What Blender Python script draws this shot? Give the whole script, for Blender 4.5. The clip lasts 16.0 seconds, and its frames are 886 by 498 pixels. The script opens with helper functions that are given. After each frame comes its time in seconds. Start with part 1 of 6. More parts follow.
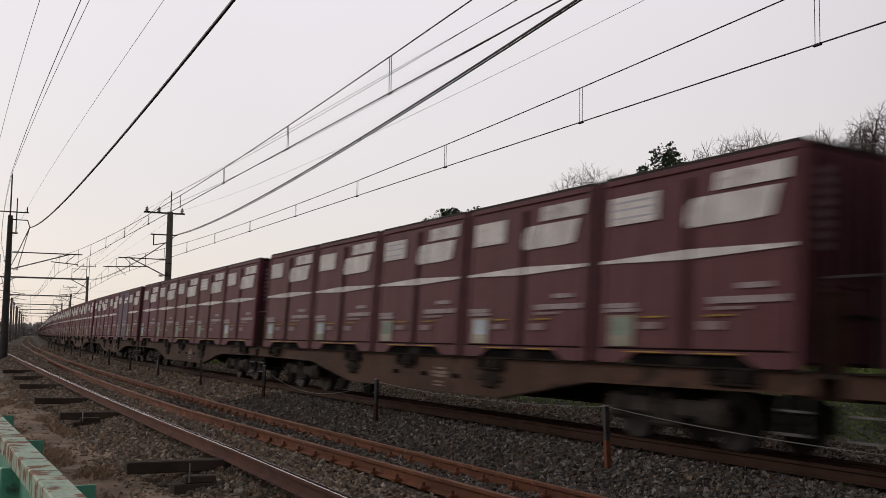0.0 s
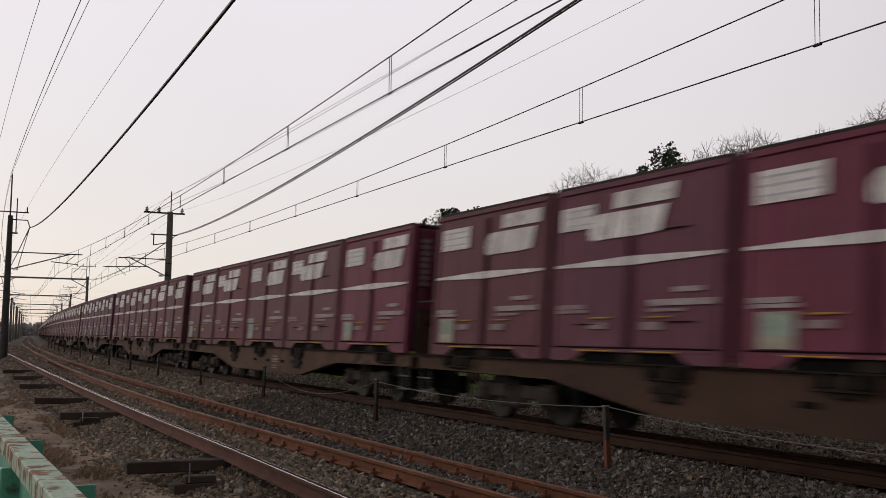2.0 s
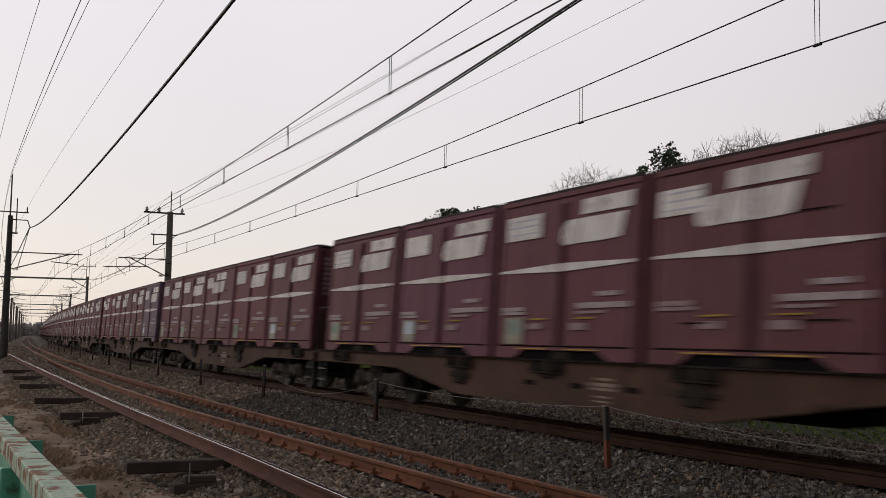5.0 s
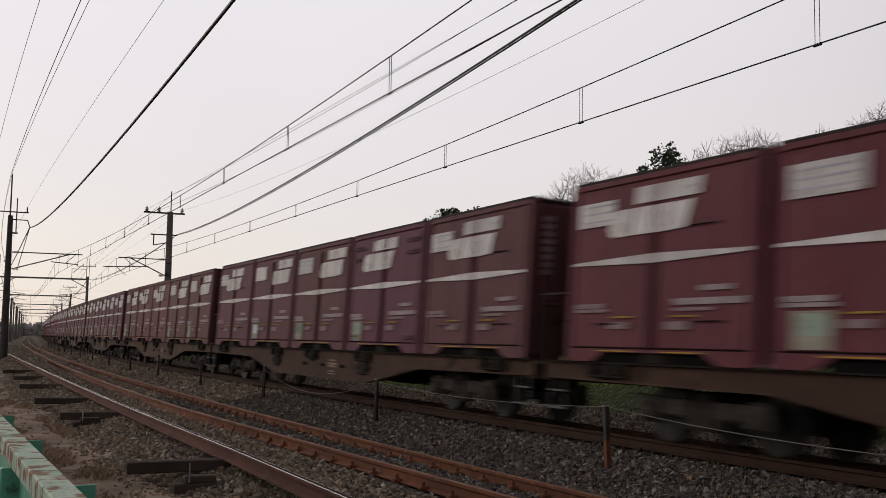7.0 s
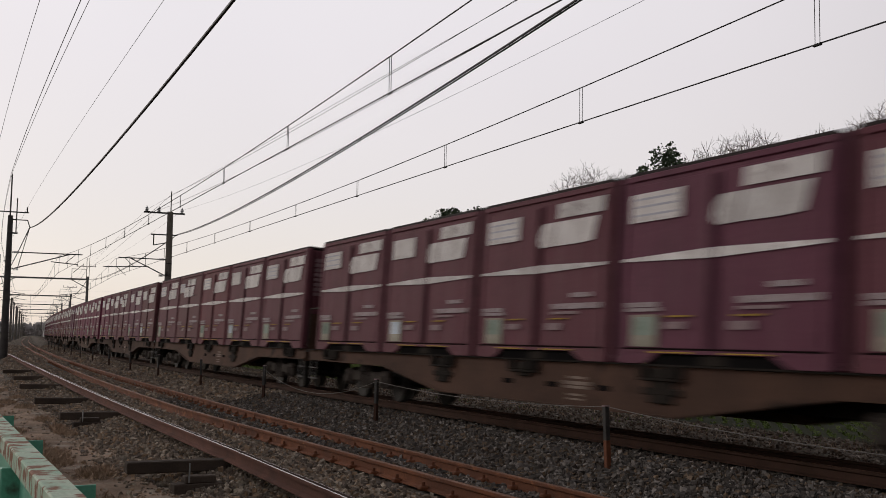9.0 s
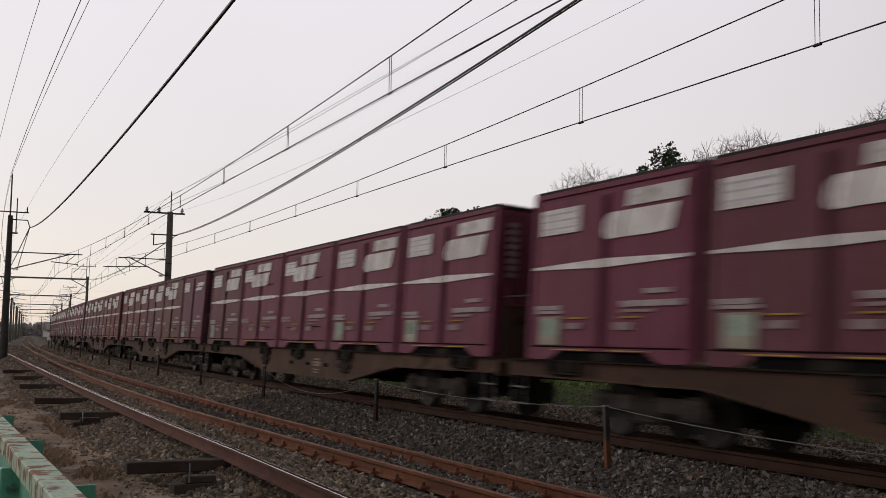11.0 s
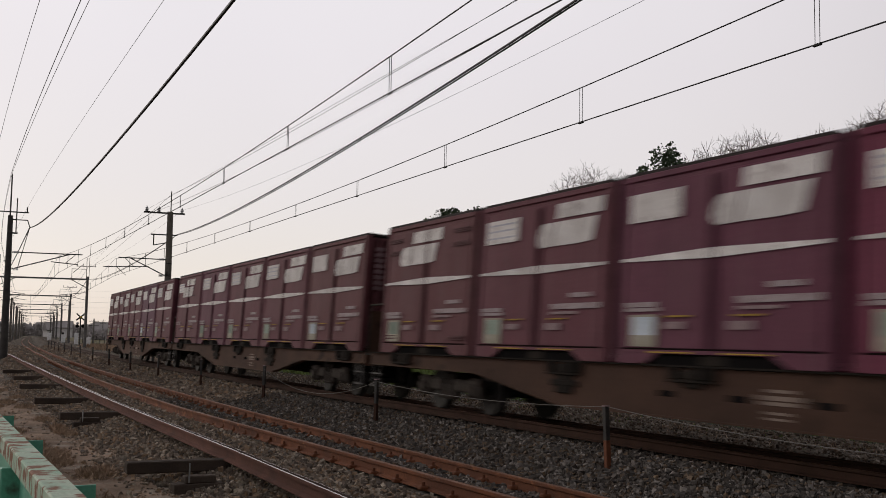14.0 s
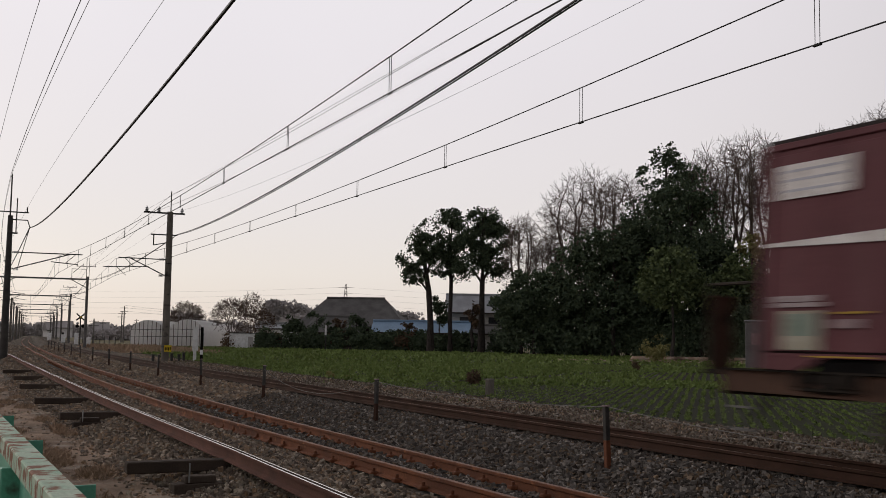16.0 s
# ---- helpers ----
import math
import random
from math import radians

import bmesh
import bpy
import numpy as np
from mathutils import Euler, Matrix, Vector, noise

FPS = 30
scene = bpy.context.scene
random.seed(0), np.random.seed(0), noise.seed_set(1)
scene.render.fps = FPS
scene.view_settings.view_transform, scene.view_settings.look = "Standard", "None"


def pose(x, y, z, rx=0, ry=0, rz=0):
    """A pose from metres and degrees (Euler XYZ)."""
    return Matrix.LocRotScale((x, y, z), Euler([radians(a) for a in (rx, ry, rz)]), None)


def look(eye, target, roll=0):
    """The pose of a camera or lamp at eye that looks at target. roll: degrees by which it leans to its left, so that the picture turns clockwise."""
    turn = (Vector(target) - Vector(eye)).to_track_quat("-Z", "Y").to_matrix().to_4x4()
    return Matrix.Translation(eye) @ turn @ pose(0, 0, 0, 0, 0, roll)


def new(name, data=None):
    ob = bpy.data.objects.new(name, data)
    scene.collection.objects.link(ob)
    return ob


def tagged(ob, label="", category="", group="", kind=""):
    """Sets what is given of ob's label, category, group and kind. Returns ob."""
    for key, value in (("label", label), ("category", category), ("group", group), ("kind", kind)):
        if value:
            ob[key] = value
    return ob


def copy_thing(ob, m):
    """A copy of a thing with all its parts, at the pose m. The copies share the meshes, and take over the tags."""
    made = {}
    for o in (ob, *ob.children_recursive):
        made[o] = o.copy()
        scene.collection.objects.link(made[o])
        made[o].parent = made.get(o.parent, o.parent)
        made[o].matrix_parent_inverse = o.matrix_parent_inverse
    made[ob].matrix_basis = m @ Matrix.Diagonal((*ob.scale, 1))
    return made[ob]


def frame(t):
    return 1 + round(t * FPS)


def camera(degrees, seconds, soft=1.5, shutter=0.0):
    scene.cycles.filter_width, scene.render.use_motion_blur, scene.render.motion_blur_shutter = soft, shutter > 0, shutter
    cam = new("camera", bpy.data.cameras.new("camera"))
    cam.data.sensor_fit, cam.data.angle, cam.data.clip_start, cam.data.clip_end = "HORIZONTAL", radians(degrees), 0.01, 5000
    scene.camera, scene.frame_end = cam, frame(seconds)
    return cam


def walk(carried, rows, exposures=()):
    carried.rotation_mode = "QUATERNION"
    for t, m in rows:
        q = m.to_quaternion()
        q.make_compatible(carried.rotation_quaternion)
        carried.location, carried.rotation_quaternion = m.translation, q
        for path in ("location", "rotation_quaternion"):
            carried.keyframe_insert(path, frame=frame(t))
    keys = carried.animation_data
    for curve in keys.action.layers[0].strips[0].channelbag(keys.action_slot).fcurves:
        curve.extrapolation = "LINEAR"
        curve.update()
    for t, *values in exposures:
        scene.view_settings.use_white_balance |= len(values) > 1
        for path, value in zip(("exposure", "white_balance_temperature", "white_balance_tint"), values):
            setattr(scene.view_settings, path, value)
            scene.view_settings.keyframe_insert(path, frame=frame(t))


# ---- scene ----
# ---- camera and its walk ----
EYE = (0.0, 0.0, 1.333)
YAW, TILT, ROLL = radians(27.59), radians(5.04), 0.87
AIM = (EYE[0] + math.sin(YAW) * math.cos(TILT), EYE[1] + math.cos(YAW) * math.cos(TILT), EYE[2] + math.sin(TILT))
cam = camera(46.74, 16.0, soft=0.85, shutter=0.36)
walk(cam, [(0.0, look(EYE, AIM, ROLL)), (16.0, look(EYE, AIM, ROLL))], exposures=[(0.0, 0.0), (16.0, 0.0)])

# ---- world and sun: flat winter overcast, a little warmer low down where the sun hides ----
SUN_TURN, SUN_UP = radians(-25.0), radians(20.0)
world = bpy.data.worlds.new("overcast_sky")
scene.world = world
world.use_nodes = True
wn, wl = world.node_tree.nodes, world.node_tree.links
wn.clear()
w_out = wn.new("ShaderNodeOutputWorld")
w_bg = wn.new("ShaderNodeBackground")
w_co = wn.new("ShaderNodeTexCoord")
w_sep = wn.new("ShaderNodeSeparateXYZ")
w_ramp = wn.new("ShaderNodeValToRGB")
w_sky = wn.new("ShaderNodeTexSky")
w_sky.sky_type = "NISHITA"
w_sky.sun_disc = False
w_sky.sun_elevation, w_sky.sun_rotation = SUN_UP, SUN_TURN
w_noise = wn.new("ShaderNodeTexNoise")
w_noise.inputs["Scale"].default_value = 1.6
w_noise.inputs["Detail"].default_value = 4
w_nr = wn.new("ShaderNodeMapRange")
w_nr.inputs["To Min"].default_value, w_nr.inputs["To Max"].default_value = 0.91, 1.085
w_mul = wn.new("ShaderNodeMix")
w_mul.data_type, w_mul.blend_type = "RGBA", "MULTIPLY"
w_mul.inputs["Factor"].default_value = 1.0
w_mix = wn.new("ShaderNodeMix")
w_mix.data_type, w_mix.blend_type = "RGBA", "ADD"
w_mix.inputs["Factor"].default_value = 0.012
wl.new(w_co.outputs["Generated"], w_sep.inputs[0])
wl.new(w_sep.outputs["Z"], w_ramp.inputs[0])
e = w_ramp.color_ramp.elements
e[0].position, e[0].color = 0.0, (0.66, 0.585, 0.545, 1)
e[1].position, e[1].color = 0.85, (0.30, 0.30, 0.32, 1)
for p, c in ((0.06, (0.73, 0.665, 0.63, 1)), (0.14, (0.735, 0.68, 0.675, 1)), (0.26, (0.755, 0.705, 0.72, 1)), (0.42, (0.80, 0.76, 0.785, 1))):
    k = e.new(p)
    k.color = c
wl.new(w_co.outputs["Generated"], w_noise.inputs["Vector"])
wl.new(w_noise.outputs["Fac"], w_nr.inputs["Value"])
wl.new(w_ramp.outputs[0], w_mul.inputs[6])
wl.new(w_nr.outputs[0], w_mul.inputs[7])
wl.new(w_mul.outputs[2], w_mix.inputs[6])
wl.new(w_sky.outputs[0], w_mix.inputs[7])
w_dot = wn.new("ShaderNodeVectorMath")
w_dot.operation = "DOT_PRODUCT"
w_dot.inputs[1].default_value = (math.sin(SUN_TURN), math.cos(SUN_TURN), 0.0)
wl.new(w_co.outputs["Generated"], w_dot.inputs[0])
w_az = wn.new("ShaderNodeMapRange")
w_az.interpolation_type = "SMOOTHSTEP"
w_az.inputs["From Min"].default_value, w_az.inputs["From Max"].default_value = -0.55, 0.55
w_az.inputs["To Min"].default_value, w_az.inputs["To Max"].default_value = 0.50, 1.015
wl.new(w_dot.outputs["Value"], w_az.inputs["Value"])
w_dim = wn.new("ShaderNodeMix")
w_dim.data_type, w_dim.blend_type = "RGBA", "MULTIPLY"
w_dim.inputs["Factor"].default_value = 1.0
wl.new(w_mix.outputs[2], w_dim.inputs[6])
wl.new(w_az.outputs[0], w_dim.inputs[7])
wl.new(w_dim.outputs[2], w_bg.inputs["Color"])
w_bg.inputs["Strength"].default_value = 1.0
wl.new(w_bg.outputs[0], w_out.inputs[0])
sun_data = bpy.data.lights.new("sun", "SUN")
sun_data.energy, sun_data.angle, sun_data.color = 0.5, radians(20), (1.0, 0.92, 0.82)
sun = new("sun", sun_data)
sun.matrix_basis = look((0, 0, 80), (-80 * math.sin(SUN_TURN), -80 * math.cos(SUN_TURN), 80 - 80 * math.tan(SUN_UP)))


# ---- materials ----
def material(name, base, alt=None, rough=0.8, metal=0.0, scale=3.0, fine=40.0, bump=0.15, dirt=None, dirt_amount=0.0, rand=0.0, depth=0.01, spec=None):
    """Two-scale procedural surface: broad patches from base to alt, fine grain, relief, and optional blotches of dirt."""
    m = bpy.data.materials.new(name)
    m.use_nodes = True
    n, l = m.node_tree.nodes, m.node_tree.links
    b = n["Principled BSDF"]
    b.inputs["Roughness"].default_value, b.inputs["Metallic"].default_value = rough, metal
    b.inputs["Specular IOR Level"].default_value = spec if spec is not None else (0.5 if rough < 0.6 else 0.08)
    co = n.new("ShaderNodeTexCoord")
    big, small = n.new("ShaderNodeTexNoise"), n.new("ShaderNodeTexNoise")
    big.inputs["Scale"].default_value, big.inputs["Detail"].default_value = scale, 5
    small.inputs["Scale"].default_value, small.inputs["Detail"].default_value = fine, 3
    for q in (big, small):
        l.new(co.outputs["Object"], q.inputs["Vector"])
    alt = alt or tuple(c * 0.7 for c in base)
    r = n.new("ShaderNodeValToRGB")
    r.color_ramp.elements[0].position, r.color_ramp.elements[0].color = 0.35, (*alt, 1)
    r.color_ramp.elements[1].position, r.color_ramp.elements[1].color = 0.65, (*base, 1)
    l.new(big.outputs["Fac"], r.inputs[0])
    g = n.new("ShaderNodeMapRange")
    g.inputs["To Min"].default_value, g.inputs["To Max"].default_value = 0.7, 1.3
    l.new(small.outputs["Fac"], g.inputs["Value"])
    x = n.new("ShaderNodeMix")
    x.data_type, x.blend_type = "RGBA", "MULTIPLY"
    x.inputs["Factor"].default_value = 1.0
    l.new(r.outputs[0], x.inputs[6])
    l.new(g.outputs[0], x.inputs[7])
    last = x.outputs[2]
    if dirt:
        d = n.new("ShaderNodeTexNoise")
        d.inputs["Scale"].default_value, d.inputs["Detail"].default_value = scale * 2.3, 6
        l.new(co.outputs["Object"], d.inputs["Vector"])
        dr = n.new("ShaderNodeMapRange")
        dr.inputs["From Min"].default_value, dr.inputs["From Max"].default_value = 0.62 - dirt_amount * 0.4, 0.72 - dirt_amount * 0.4
        l.new(d.outputs["Fac"], dr.inputs["Value"])
        dx = n.new("ShaderNodeMix")
        dx.data_type = "RGBA"
        dx.inputs[7].default_value = (*dirt, 1)
        l.new(dr.outputs[0], dx.inputs[0])
        l.new(last, dx.inputs[6])
        last = dx.outputs[2]
    if rand:
        o = n.new("ShaderNodeObjectInfo")
        orr = n.new("ShaderNodeMapRange")
        orr.inputs["To Min"].default_value, orr.inputs["To Max"].default_value = 1 - rand, 1 + rand
        l.new(o.outputs["Random"], orr.inputs["Value"])
        ox = n.new("ShaderNodeMix")
        ox.data_type, ox.blend_type = "RGBA", "MULTIPLY"
        ox.inputs["Factor"].default_value = 1.0
        l.new(last, ox.inputs[6])
        l.new(orr.outputs[0], ox.inputs[7])
        last = ox.outputs[2]
    l.new(last, b.inputs["Base Color"])
    bp = n.new("ShaderNodeBump")
    bp.inputs["Strength"].default_value, bp.inputs["Distance"].default_value = bump, depth
    l.new(small.outputs["Fac"], bp.inputs["Height"])
    l.new(bp.outputs[0], b.inputs["Normal"])
    return m


def island_material(name, colours, rough=0.9, bump=0.3, fine=60.0):
    """Each loose piece takes its own shade from the ramp of colours."""
    m = material(name, colours[0], rough=rough, fine=fine, bump=bump)
    n, l = m.node_tree.nodes, m.node_tree.links
    b = n["Principled BSDF"]
    geo, r = n.new("ShaderNodeNewGeometry"), n.new("ShaderNodeValToRGB")
    els = r.color_ramp.elements
    while len(els) < len(colours):
        els.new(0.5)
    for i, c in enumerate(colours):
        els[i].position, els[i].color = i / max(1, len(colours) - 1), (*c, 1)
    l.new(geo.outputs["Random Per Island"], r.inputs[0])
    small = next(q for q in n if q.bl_idname == "ShaderNodeMapRange")
    x = n.new("ShaderNodeMix")
    x.data_type, x.blend_type = "RGBA", "MULTIPLY"
    x.inputs["Factor"].default_value = 1.0
    l.new(r.outputs[0], x.inputs[6])
    l.new(small.outputs[0], x.inputs[7])
    l.new(x.outputs[2], b.inputs["Base Color"])
    return m


